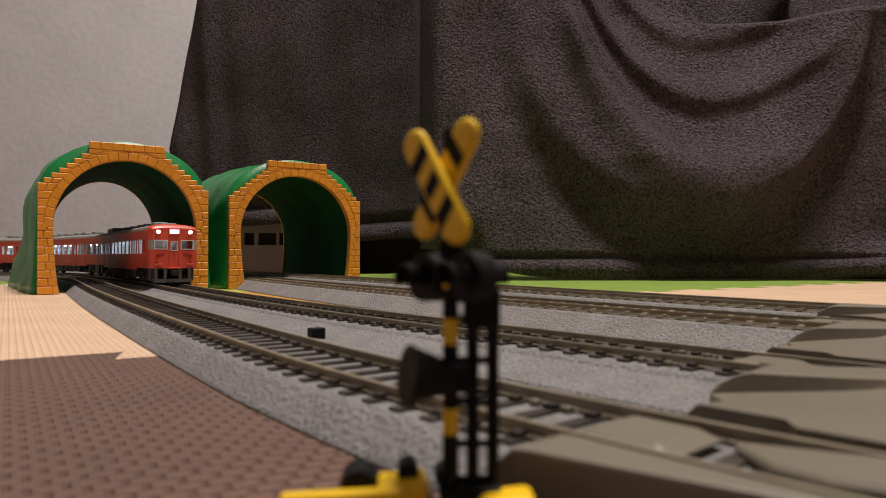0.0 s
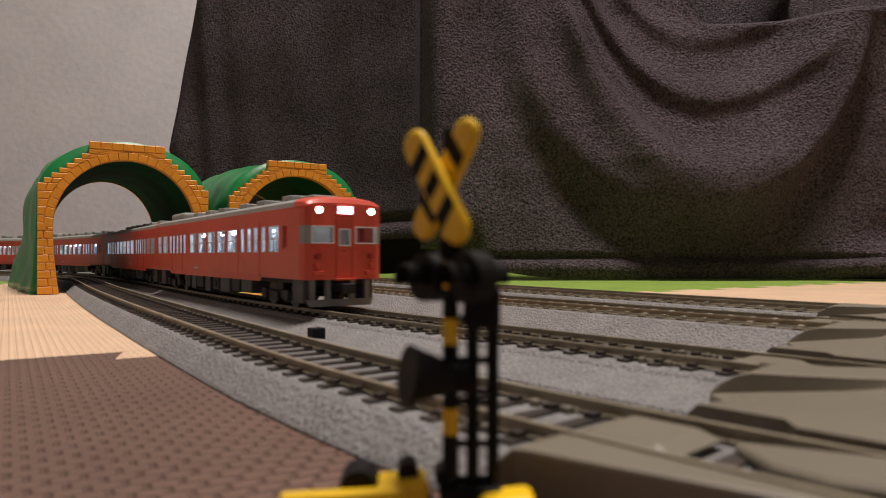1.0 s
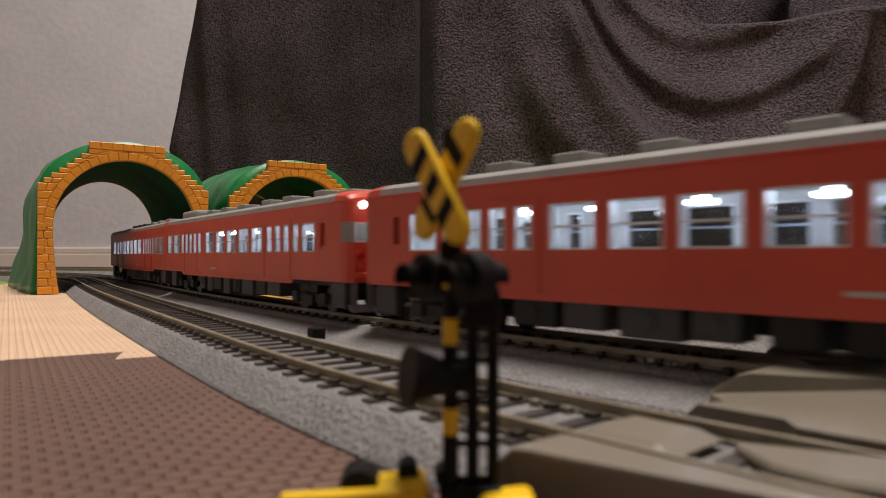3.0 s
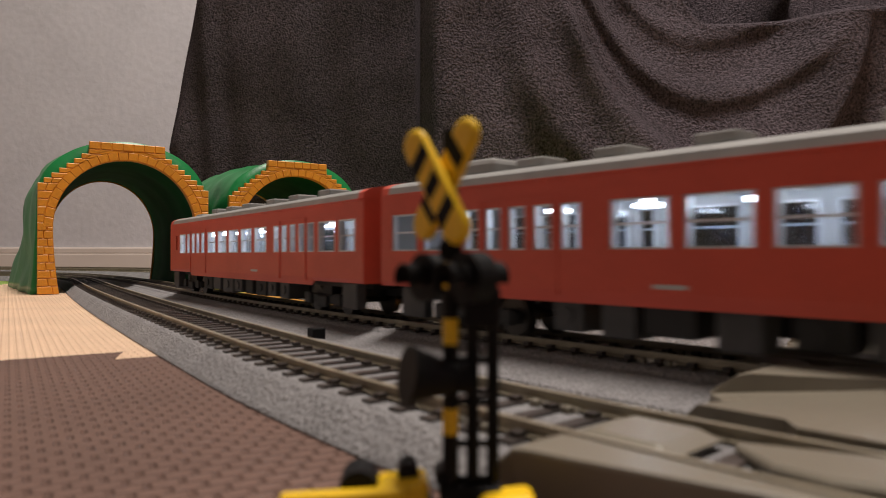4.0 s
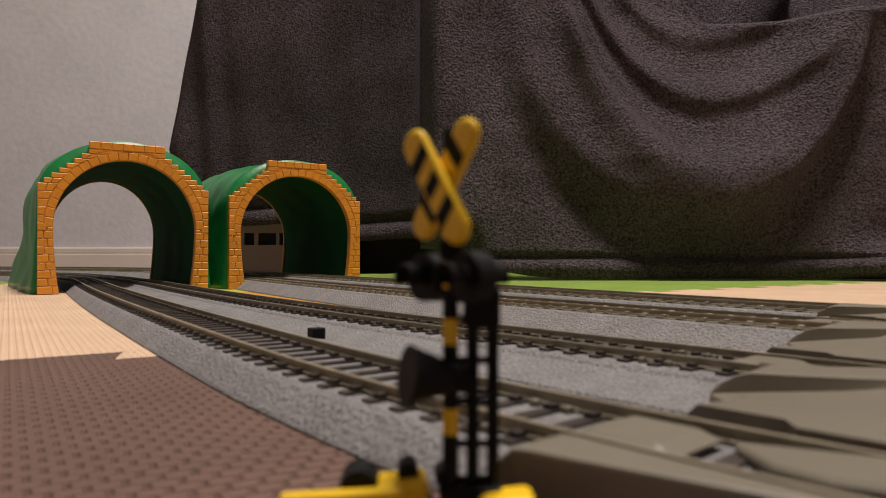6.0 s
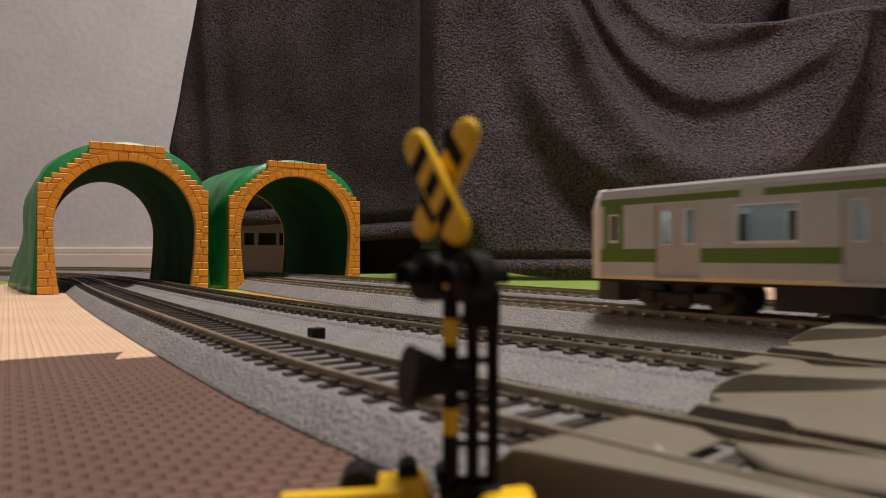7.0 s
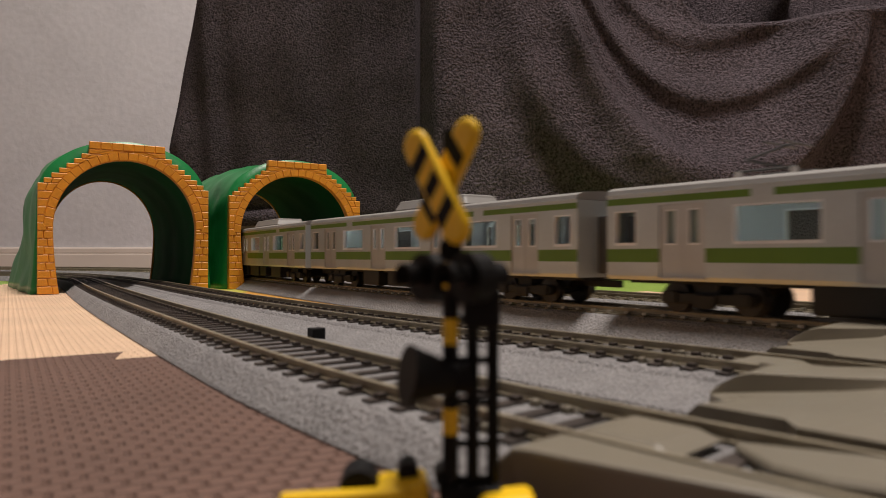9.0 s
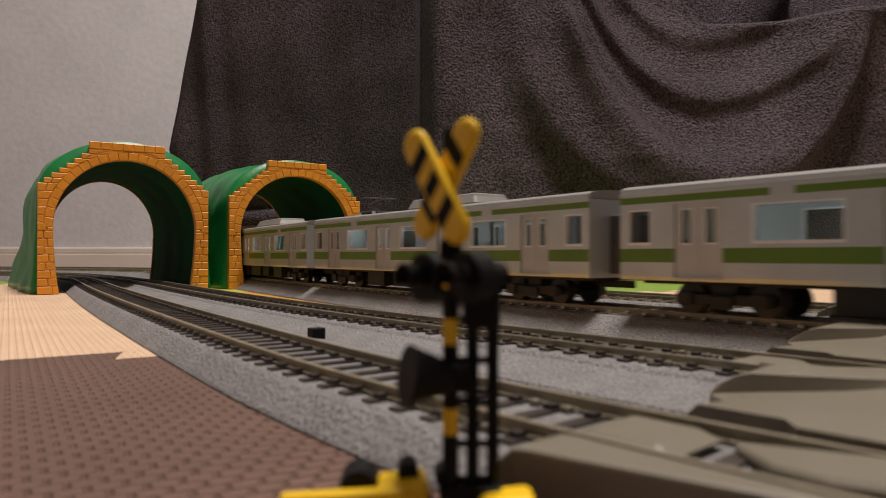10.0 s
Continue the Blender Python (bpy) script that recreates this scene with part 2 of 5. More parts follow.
def mats():
    brown = "dark brown jigsaw foam mat with a woven relief"
    cream = "cream jigsaw foam mat with a fine woven relief"
    for i in range(9):
        for j in range(3 if i < 4 else 1):
            foam_mat(0.238 - TILE * (i + 1), 0.14 - TILE * (j + 1), "brown", M_BROWN, brown)
    for i in range(2):
        for j in range(5):
            foam_mat(0.238 + TILE * i, 0.14 - TILE * (j + 1), "cream", M_CREAM, cream)
    for j in range(5):
        foam_mat(0.878, 0.14 - TILE * (j + 1), "green", M_GREENM, "bright green jigsaw foam mat")
    for j in range(5):
        foam_mat(1.198, 0.14 - TILE * (j + 1), "cream", M_CREAM, cream)
    foam_mat(0.90, 0.14, "green", M_GREENM, "bright green jigsaw foam mat", size_v=0.18)
    foam_mat(0.58, 0.14, "yellow", M_YELLOWM, "yellow jigsaw foam mat between the tracks", size_v=0.18)
    for i in range(10):
        foam_mat(0.58 - TILE * (i + 1), 0.14, "orange", M_ORANGEM, "orange jigsaw foam mat under the tracks", size_v=0.18)
    for i in range(10):
        for j in range(3 if i < 4 else 1):
            foam_mat(0.40 - TILE * (i + 1), 0.32 + TILE * j, "cream", M_CREAM, cream)
    for i in range(2):
        for j in range(3):
            foam_mat(0.40 + TILE * i, 0.32 + TILE * j, "green", M_GREENM, "bright green jigsaw foam mat")


mats()


# ---- tracks ----
def swept(line, s0, s1, prof, ds=0.01):
    """A profile (offset to the right, z) drawn along a track line."""
    bm = bmesh.new()
    n = max(2, int((s1 - s0) / ds))
    rows = []
    for i in range(n + 1):
        s = s0 + (s1 - s0) * i / n
        rows.append([bm.verts.new((*line.at(s, o)[:2], z)) for o, z in prof])
    k = len(prof)
    for a, b in zip(rows[:-1], rows[1:]):
        for j in range(k):
            bm.faces.new((a[j], a[(j + 1) % k], b[(j + 1) % k], b[j]))
    bm.faces.new(rows[0])
    bm.faces.new(rows[-1][::-1])
    return bm


BED_TOP = 0.0051
GAUGE = 0.0165


SLEEPER_HALF = 0.0134


def sleeper_shape(bm):
    box(bm, -SLEEPER_HALF, SLEEPER_HALF, -0.0014, 0.0014, BED_TOP - 0.001, BED_TOP + 0.0009)


def sleeper_mesh(mat, clip_mat):
    bm = bmesh.new()
    sleeper_shape(bm)
    for x in (-GAUGE / 2, GAUGE / 2):
        for d in (-0.0022, 0.0022):
            box(bm, x + d - 0.0009, x + d + 0.0009, -0.0009, 0.0009, BED_TOP + 0.0008, BED_TOP + 0.0017, mi=1)
    return mesh_of(bm, "sleeper", [mat, clip_mat])


M_OLIVE = material("olive_sleeper_plastic", (0.165, 0.140, 0.092), 0.5, vary=0.15, scale=200, object_random=0.15, fine=0.1)
M_CLIP = material("pale_rail_clip", (0.50, 0.47, 0.40), 0.4, vary=0.2, scale=300, object_random=0.3)
SLEEPER = sleeper_mesh(M_SLEEPER, M_SLEEPER)
SLEEPER_OLIVE = sleeper_mesh(M_OLIVE, M_CLIP)
PITCH = 0.0080


def track(line, s0, s1, label, n0, n1, bed_lift=0.0, foot=0.0205, near=0.0205, olive=False):
    top = tagged(new("railway_track"), label, "railway track", "toy railway tracks")
    up = line.lift
    bt = BED_TOP + up
    bed = [(-near, 0), (0.0005 - near, 0.0006), (-0.0160, bt - 0.0010), (-0.0150, bt - 0.0002), (-0.0138, bt + bed_lift), (0.0138, bt + bed_lift), (0.0150, bt - 0.0002), (0.0160, bt - 0.0010), (foot - 0.0005, 0.0006), (foot, 0)]
    part("roadbed", swept(line, s0, s1, bed, 0.008), M_BALLAST, top, "speckled grey moulded ballast")
    zb, zt = bt + 0.0008, RAIL_TOP + up
    for side in (-1, 1):
        c = side * (GAUGE / 2 + 0.0006)
        prof = [(c - 0.0010, zb), (c - 0.0010, zb + 0.0003), (c - 0.0003, zb + 0.0006), (c - 0.0003, zt - 0.0007), (c - 0.0006, zt - 0.0005),
                (c - 0.0006, zt), (c + 0.0006, zt), (c + 0.0006, zt - 0.0005), (c + 0.0003, zt - 0.0007), (c + 0.0003, zb + 0.0006),
                (c + 0.0010, zb + 0.0003), (c + 0.0010, zb)]
        part("rail", swept(line, s0, s1, prof, 0.008), M_RAIL, top, "nickel-silver rail")
    if olive:
        for lo, hi in ((-0.0131, -0.0094), (0.0094, 0.0131)):
            strip = [(lo, bt - 0.0006), (lo, bt + 0.0005), (lo + 0.0003, bt + 0.0007), (hi, bt + 0.0007), (hi, bt - 0.0006)]
            part("tie_strip", swept(line, s0, s1, strip, 0.008), M_OLIVE, top, "olive tie strip beside the rail")
    far = bmesh.new()
    n = int((s1 - s0) / PITCH)
    for i in range(n):
        s = s0 + (i + 0.5) * PITCH
        x, y, h = line.at(s)
        m = pose(x, y, up, 0, 0, math.degrees(h))
        if n0 <= s <= n1:
            part("sleeper", SLEEPER_OLIVE if olive else SLEEPER, None, top, at=m)
        else:
            k = len(far.verts)
            sleeper_shape(far)
            far.verts.ensure_lookup_table()
            for v in far.verts[k:]:
                v.co = m @ v.co
    rest = part("sleepers", far, M_OLIVE if olive else M_SLEEPER, top)
    tagged(rest, kind="stuff")
    return top


track(TRACK_1, -0.8, 2.2, "grey-ballasted toy railway track beside the crossing signal", 0.0, 1.0, 0.0004, 0.038)
track(TRACK_2, -3.1, 3.2, "grey-ballasted toy railway track of the red railcars", 0.0, 1.1, 0.0003, near=0.030)
track(TRACK_3, -3.1, 3.0, "grey-ballasted toy railway track of the green-striped train", 0.0, 1.1, 0.0003, near=0.025, olive=True)
track(TRACK_4, -3.1, 2.4, "grey-ballasted toy railway track beside the green mats", 0.1, 1.1, 0.0003, olive=True)


# ---- fleece blankets over furniture ----
def sheet(name, nu, nv, place, mat, label, thick=0.005):
    bm = bmesh.new()
    g = [[bm.verts.new(place(i / nu, j / nv)) for j in range(nv + 1)] for i in range(nu + 1)]
    for i in range(nu):
        for j in range(nv):
            bm.faces.new((g[i][j], g[i + 1][j], g[i + 1][j + 1], g[i][j + 1]))
    ob = part(name, bm, mat, smooth=True)
    mod = ob.modifiers.new("thickness", "SOLIDIFY")
    mod.thickness, mod.offset = thick, 1.0
    return tagged(ob, label, "blanket", "fleece blankets")


def smooth(a, b, x):
    t = min(1, max(0, (x - a) / (b - a)))
    return t * t * (3 - 2 * t)


def bell(x, c, w):
    return math.exp(-((x - c) / w) ** 2)


def drape_front(u, v):
    """The large swagged blanket: u along its front, v from the hem up. A lobe of cloth hangs between two
    gathered points and overhangs the flat part beneath it."""
    x = -0.0305 + 1.25 * u
    top = 0.56 - 0.212 * smooth(0.24, 0.345, x) - 0.05 * smooth(0.550, 0.62, x)
    rise = 0.002 + 0.036 * bell(u, 0.0, 0.05) + 0.008 * bell(x, 0.05, 0.06)
    z = rise + (top - rise) * v
    y = 0.842 + 0.03 * z - 0.13 * z * smooth(0.43, 0.56, x)
    dx, dz = (x - 0.309) / 0.193, (0.334 - z) / 0.224
    e = math.hypot(dx, dz)
    ang = math.atan2(dz, dx)                              # 0 towards +x, half pi straight down
    down = smooth(-0.25, 0.55, math.sin(ang)) if dz > -0.3 else 0.0
    left, right = smooth(0.15, 1.0, -math.cos(ang)), smooth(0.1, 1.0, math.cos(ang))
    # the overhanging lobe
    width = 0.27 - 0.18 * right - 0.08 * left
    lobe = smooth(0.40, 1.06, e) ** 1.3 * (1 - smooth(1.04, 1.04 + width, e))
    y -= (0.030 - 0.016 * left) * lobe * down
    y += 0.008 * bell(e, 1.09 + width, 0.10) * down
    # nested folds inside the lobe: bows that rise steeply to the left gather and gently to the right one
    w = z - (6.6 if x < 0.33 else 3.0) * (x - 0.33) ** 2
    y += 0.17 * max(0.0, z - 0.15) * smooth(0.14, 0.22, x) * (1 - smooth(0.40, 0.50, x))
    near_left, near_right = 1 - smooth(0.24, 0.47, x), 1 - smooth(0.44, 0.52, x)
    begin = smooth(0.135, 0.175, x)
    y -= begin * near_right * 0.016 * bell(w, 0.229, 0.026 if w > 0.229 else 0.018)
    y -= begin * (0.15 + 0.85 * near_left) * near_right * 0.028 * bell(w, 0.128, 0.026 if w > 0.128 else 0.050)
    y -= begin * near_right * 0.009 * bell(w, 0.312, 0.022 if w > 0.312 else 0.016)
    y -= 0.010 * bell(w, 0.180, 0.020) * near_left * begin * bell(x, 0.19, 0.05)
    # upright folds outside the swag
    y += 0.010 * bell(x, 0.062, 0.022) * smooth(0.08, 0.4, z) - 0.010 * bell(x, 0.105, 0.035) * smooth(0.02, 0.3, z)
    y += 0.008 * bell(x + 0.25 * z, 0.200, 0.025) * smooth(0.14, 0.30, z) - 0.006 * bell(x, 0.0, 0.02)
    y += 0.060 * bell(u, 0.0, 0.010) + 0.05 * bell(x, 0.005, 0.035) * bell(z, 0.03, 0.03)
    # folded-under hem
    y += 0.008 * bell(z, 0.0285, 0.0035) - 0.005 * bell(z, 0.016, 0.009)
    y += 0.005 * noise.noise(Vector((x * 8, z * 9, 0.3))) + 0.0022 * noise.noise(Vector((x * 26, z * 26, 4)))
    # the upper edge is rolled over
    lip = smooth(0.90, 1.0, v) if x > 0.27 else 0.0
    y += -0.010 * bell(v, 0.965, 0.03) * smooth(0.27, 0.33, x) + 0.06 * lip ** 3
    if x > 0.47:
        y -= 0.035 * bell(z, 0.022, 0.022) * bell(x, 0.54, 0.045)
    return x, y, z


sheet("fleece_blanket", 320, 150, drape_front, M_FLEECE, "dark grey fleece blanket hanging in deep swags")


def drape_back(u, v):
    """The flatter blanket behind the tunnels."""
    z = 0.0
    hem = 0.088 - 0.028 * smooth(0.35, 0.6, u) + 0.003 * math.sin(u * 19)
    z = hem + (0.62 - hem) * v
    x0 = -0.508 + 0.082 * max(0, (z - 0.23)) / 0.30
    x = x0 + (0.10 - x0) * u
    y = 1.268 - 0.25 * z - 0.020 * bell(x, -0.41, 0.02) + 0.008 * math.sin(x * 26) + 0.003 * math.sin(x * 61 + z * 4)
    y += 0.05 * bell(u, 0.0, 0.03) + 0.012 * bell(v, 0.062, 0.012) - 0.010 * bell(v, 0.02, 0.03)
    y += 0.006 * noise.noise(Vector((x * 7, z * 9, 1.3)))
    y += 0.15 * smooth(0.9, 1.0, v) ** 2 + 0.22 * smooth(-0.047, -0.030, x)
    return x, y, z


sheet("fleece_blanket", 150, 80, drape_back, M_FLEECE, "dark grey fleece blanket hanging nearly flat over a cabinet")


def drape_heap(u, v):
    """The same fleece rising behind the front drape."""
    x = 0.20 + 1.0 * u
    z = -0.010 + 0.61 * v
    y = 1.02 + 0.014 * math.sin(x * 17 + z * 6) + 0.014 * noise.noise(Vector((x * 9, z * 11, 7))) - 0.07 * bell(x, 0.515, 0.022) * smooth(0.34, 0.44, z)
    y -= 0.03 * bell(x + 0.5 * (z - 0.4), 0.66, 0.05)
    return x, y + 0.1 * v, z


sheet("fleece_blanket", 120, 40, drape_heap, M_FLEECE, "dark grey fleece blanket heaped behind the hanging one")


def low_cabinet():
    top = tagged(new("low_cabinet"), "grey-brown low cabinet under a blanket", "cabinet")
    top.matrix_basis = pose(-0.30, 1.30, -0.012)
    bm = bmesh.new()
    box(bm, -0.17, 0.122, 0.012, 0.32, 0.0, 0.58, 0.003)
    part("body", bm, M_FURN, top)
    slots = [(-0.082, -0.062), (-0.055, -0.020), (-0.014, -0.004), (0.03, 0.06)]
    xs = [-0.17] + [c for s in slots for c in s] + [0.125]
    rails = [(-0.17, 0.125, 0.0, 0.063), (-0.17, 0.125, 0.0862, 0.58)] + [(a, b, 0.0631, 0.0861) for a, b in zip(xs[:-1], xs[1:]) if (a, b) not in slots]
    for a, b, z0, z1 in rails:
        bm = bmesh.new()
        box(bm, a, b, 0.0, 0.0115, z0, z1)
        part("front_panel", bm, M_FURN, top, "grey-brown front panel")
    # Black plates paint the dark inside the open slots.
    for a, b in slots:
        bm = bmesh.new()
        box(bm, a, b, 0.0095, 0.0118, 0.063, 0.086)
        part("slot_shade", bm, M_GAP_SHADE, top)


low_cabinet()


def bed_base():
    top = tagged(new("bed_base"), "low bed base beneath the blankets, painted black for the shade there", "bed")
    top.matrix_basis = pose(0.56, 1.30, -0.012)
    # Black surfaces paint the shade in the gap beneath the blankets.
    bm = bmesh.new()
    box(bm, -0.732, 0.75, -0.02, 0.42, 0.075, 0.33, 0.006)
    part("frame", bm, M_GAP_SHADE, top)
    for x in (-0.5, 0.7):
        for y in (0.01, 0.38):
            bm = bmesh.new()
            box(bm, x - 0.02, x + 0.02, y - 0.02, y + 0.02, 0, 0.0745)
            part("leg", bm, M_GAP_SHADE, top)
    # Added black sheet, paints the deep shade behind the legs.
    bm = bmesh.new()
    box(bm, -0.732, 0.75, 0.05, 0.055, 0.0, 0.0745)
    part("gap_shade_board", bm, M_GAP_SHADE, top)


bed_base()

# ---- toy tunnels with a stepped brick portal ----
ARC_R, ARC_Z = 0.0545, 0.0510
RING = 0.0068
COURSE = 0.00605


def inner_edge(z):
    """Half the opening's width at a height under the arch's springing."""
    return 0.0502 + (ARC_R - 0.0502) * math.sin(min(1, z / ARC_Z) * math.pi / 2)


def outer_edge(z):
    if z < SPRING:
        return 0.0655
    return 0.0665 - 0.0053 * (1 + int((z - SPRING) / STAIR))


SPRING, STAIR = 14 * COURSE, 0.00405
TOP_Z = SPRING + 7 * STAIR + 0.0060


def brick(parent, quad, proud):
    """One brick: four corners (across, up) drawn in by a joint, with a bevelled face; y goes away from the viewer."""
    c = (sum(p[0] for p in quad) / 4, sum(p[1] for p in quad) / 4)

    def inset(d):
        r = []
        for px, pz in quad:
            dx, dz = c[0] - px, c[1] - pz
            r.append((px + math.copysign(min(abs(dx), d), dx), pz + math.copysign(min(abs(dz), d), dz)))
        return r

    bm = bmesh.new()
    rings = [[bm.verts.new((px, y, pz)) for px, pz in inset(d)] for d, y in ((0.00012, 0.0055), (0.00016, -proud + 0.0004), (0.0006, -proud))]
    for a, b in zip(rings[:-1], rings[1:]):
        for i in range(4):
            bm.faces.new((a[i], a[(i + 1) % 4], b[(i + 1) % 4], b[i]))
    bm.faces.new(rings[-1])
    part("brick", bm, M_BRICK, parent)


def toy_tunnel():
    top = new("toy_tunnel")
    rnd = random.Random(5)
    # backing of the portal
    bm = bmesh.new()
    pin, pout = [], []
    n = 120
    for i in range(n + 1):
        t = i / n
        if t < 0.25:
            z = ARC_Z * t / 0.25
            a, b = (-inner_edge(z), z), (-0.0645, z * 13.5 * COURSE / ARC_Z)
        elif t > 0.75:
            z = ARC_Z * (1 - t) / 0.25
            a, b = (inner_edge(z), z), (0.0645, z * 13.5 * COURSE / ARC_Z)
        else:
            q = (t - 0.25) / 0.5
            th = math.pi * (1 - q)
            a = (ARC_R * math.cos(th), ARC_Z + ARC_R * math.sin(th))
            w = abs(2 * q - 1)
            zz = 13.5 * COURSE + (TOP_Z - 0.002 - 13.5 * COURSE) * min(1, (1 - w) / 0.55)
            xx = 0.0645 if (1 - w) <= 0 else (0.0645 - 0.037 * min(1, (1 - w) / 0.55) if (1 - w) < 0.55 else 0.0275 * w / 0.45)
            inset = smooth(0.0, 0.05, 1 - w) * (1 - smooth(0.50, 0.56, 1 - w))
            b = (math.copysign(xx - 0.0035 * inset, q - 0.5), zz - 0.0030 * inset)
        pin.append(a)
        pout.append(b)
    rows = []
    for a, b in zip(pin, pout):
        rows.append([bm.verts.new((a[0], 0, a[1])), bm.verts.new((b[0], 0, b[1])), bm.verts.new((b[0], 0.006, b[1])), bm.verts.new((a[0], 0.006, a[1]))])
    for r0, r1 in zip(rows[:-1], rows[1:]):
        for k in range(4):
            bm.faces.new((r0[k], r0[(k + 1) % 4], r1[(k + 1) % 4], r1[k]))
    bm.faces.new(rows[0])
    bm.faces.new(rows[-1][::-1])
    portal = part("portal", bm, M_JOINT, top, "orange portal with recessed joints")
    # legs and stepped courses
    for side in (-1, 1):
        k = 0
        while True:
            if k >= 21:
                break
            z0, z1 = (k * COURSE, (k + 1) * COURSE) if k < 14 else (SPRING + (k - 14) * STAIR, SPRING + (k - 13) * STAIR)
            zm = (z0 + z1) / 2
            out = outer_edge(zm)

            def ring_out(z):
                if z <= ARC_Z:
                    return inner_edge(z) + (RING if k % 2 else RING * 0.62)
                d = (ARC_R + RING) ** 2 - (z - ARC_Z) ** 2
                return math.sqrt(d) if d > 0 else 0.0

            zc = min(z1, ARC_Z)
            if zc - z0 > 0.0008:
                brick(portal, [(side * (inner_edge(z0) + 0.0002), z0), (side * ring_out(z0), z0), (side * ring_out(zc), zc), (side * (inner_edge(zc) + 0.0002), zc)], 0.0008)
            i0, i1 = ring_out(z0), ring_out(z1)
            if out - max(i0, i1) > 0.0015:
                spans = [(0.0, 1.0)] if out - i1 < 0.012 else [(0.0, 0.5), (0.5, 1.0)]
                for f0, f1 in spans:
                    q = [(side * (i0 + (out - i0) * f0), z0), (side * (i0 + (out - i0) * f1), z0), (side * (i1 + (out - i1) * f1), z1), (side * (i1 + (out - i1) * f0), z1)]
                    brick(portal, q, 0.0007 + 0.0003 * rnd.random())
            k += 1
    # arch stones
    n = 24
    for i in range(n):
        t0, t1 = math.pi * i / n, math.pi * (i + 1) / n
        r0, r1 = ARC_R + 0.0002, ARC_R + RING
        brick(portal, [(r0 * math.cos(t), ARC_Z + r0 * math.sin(t)) if f == 0 else (r1 * math.cos(t), ARC_Z + r1 * math.sin(t)) for t, f in ((t0, 0), (t0, 1), (t1, 1), (t1, 0))], 0.0008)
    # cap course
    for i in range(7):
        a0 = -0.0292 + 0.0584 * i / 7
        brick(portal, [(a0, TOP_Z - 0.006), (a0 + 0.0584 / 7, TOP_Z - 0.006), (a0 + 0.0584 / 7, TOP_Z), (a0, TOP_Z)], 0.0011)
    # green vault, its inner faces in the green darkened for shade
    bm = bmesh.new()
    depth, nd, na = 0.185, 28, 56
    outer, inner = [], []
    for j in range(nd + 1):
        y = 0.006 + depth * j / nd
        grow = 1 + 0.12 * math.sin(j / nd * math.pi * 0.5)
        ro, ri = [], []
        for i in range(na + 1):
            t = i / na
            if t < 0.22 or t > 0.78:
                f = t / 0.22 if t < 0.22 else (1 - t) / 0.22
                z = 0.070 * f
                sx = -1 if t < 0.5 else 1
                ox, oz = sx * (0.0655 + 0.012 * (1 - f) ** 2 * (0.3 + 0.7 * j / nd)) * grow, z
                ix, iz = sx * (inner_edge(min(z, ARC_Z)) + 0.0012), z * ARC_Z / 0.070
            else:
                q = (t - 0.22) / 0.56
                th = math.pi * (1 - q)
                ox, oz = 0.0655 * grow * math.cos(th) * (1 - 0.03 * math.sin(th)), 0.070 + 0.0515 * grow * math.sin(th) ** 0.8
                ix, iz = (ARC_R + 0.0012) * math.cos(th), ARC_Z + (ARC_R + 0.0012) * math.sin(th)
            k = noise.noise(Vector((ox * 26, y * 22, oz * 26))) * 0.0042 + noise.noise(Vector((ox * 75, y * 50, oz * 60))) * 0.0014
            k *= min(1, j / 2)
            d = Vector((ox, 0, oz - 0.05)).normalized()
            oz2 = max(0, oz + d.z * k) if oz > 0.001 else 0.0
            ro.append(bm.verts.new((ox + d.x * k, y, oz2)))
            ix *= 1 - 0.085 * j / nd
            fold = 0.0006 * math.sin(y * 120 + 2 * math.sin(t * 9)) * min(1, j / 3)
            ri.append(bm.verts.new((ix + (fold if ix > 0 else -fold) * 0.6, y, max(0.0, iz - abs(fold) * 0.4 if iz > 0.01 else iz))))
        outer.append(ro)
        inner.append(ri)
    for j in range(nd):
        for i in range(na):
            bm.faces.new((outer[j][i], outer[j][i + 1], outer[j + 1][i + 1], outer[j + 1][i]))
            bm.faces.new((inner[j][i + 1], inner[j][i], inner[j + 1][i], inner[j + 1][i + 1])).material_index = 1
    for j in (0, nd):
        for i in range(na):
            bm.faces.new((outer[j][i], inner[j][i], inner[j][i + 1], outer[j][i + 1]))
    for j in range(nd):
        for i in (0, na):
            bm.faces.new((outer[j][i], outer[j + 1][i], inner[j + 1][i], inner[j][i]))
    part("vault", bm, [M_GREENP, M_GREEN_SHADE], top, "green plastic hill-shaped vault", smooth=True)
    # rim of the far mouth
    bm = bmesh.new()
    rows = []
    for a in [(p * 0.915, q) for p, q in pin]:
        d = Vector((a[0], 0, a[1] - 0.04)).normalized() * 0.006
        rows.append([bm.verts.new((a[0], 0.1915, a[1])), bm.verts.new((a[0] + d.x, 0.1915, max(0, a[1] + d.z))), bm.verts.new((a[0] + d.x, 0.195, max(0, a[1] + d.z))), bm.verts.new((a[0], 0.195, a[1]))])
    for r0, r1 in zip(rows[:-1], rows[1:]):
        for k in range(4):
            bm.faces.new((r0[k], r0[(k + 1) % 4], r1[(k + 1) % 4], r1[k]))
    part("far_rim", bm, M_JOINT, top, "orange rim of the far mouth")
    return tagged(top, "green plastic toy tunnel with an orange brick portal", "toy tunnel", "toy tunnels")


tunnel = toy_tunnel()
tunnel.matrix_basis = pose(-0.2626, 0.5650, 0, 0, 0, 32)
tunnel.scale = (0.992, 0.992, 1.038)
second = copy_thing(tunnel, pose(-0.1392, 0.6500, 0, 0, 0, 31.5))
second.scale = (0.992, 0.992, 1.008)


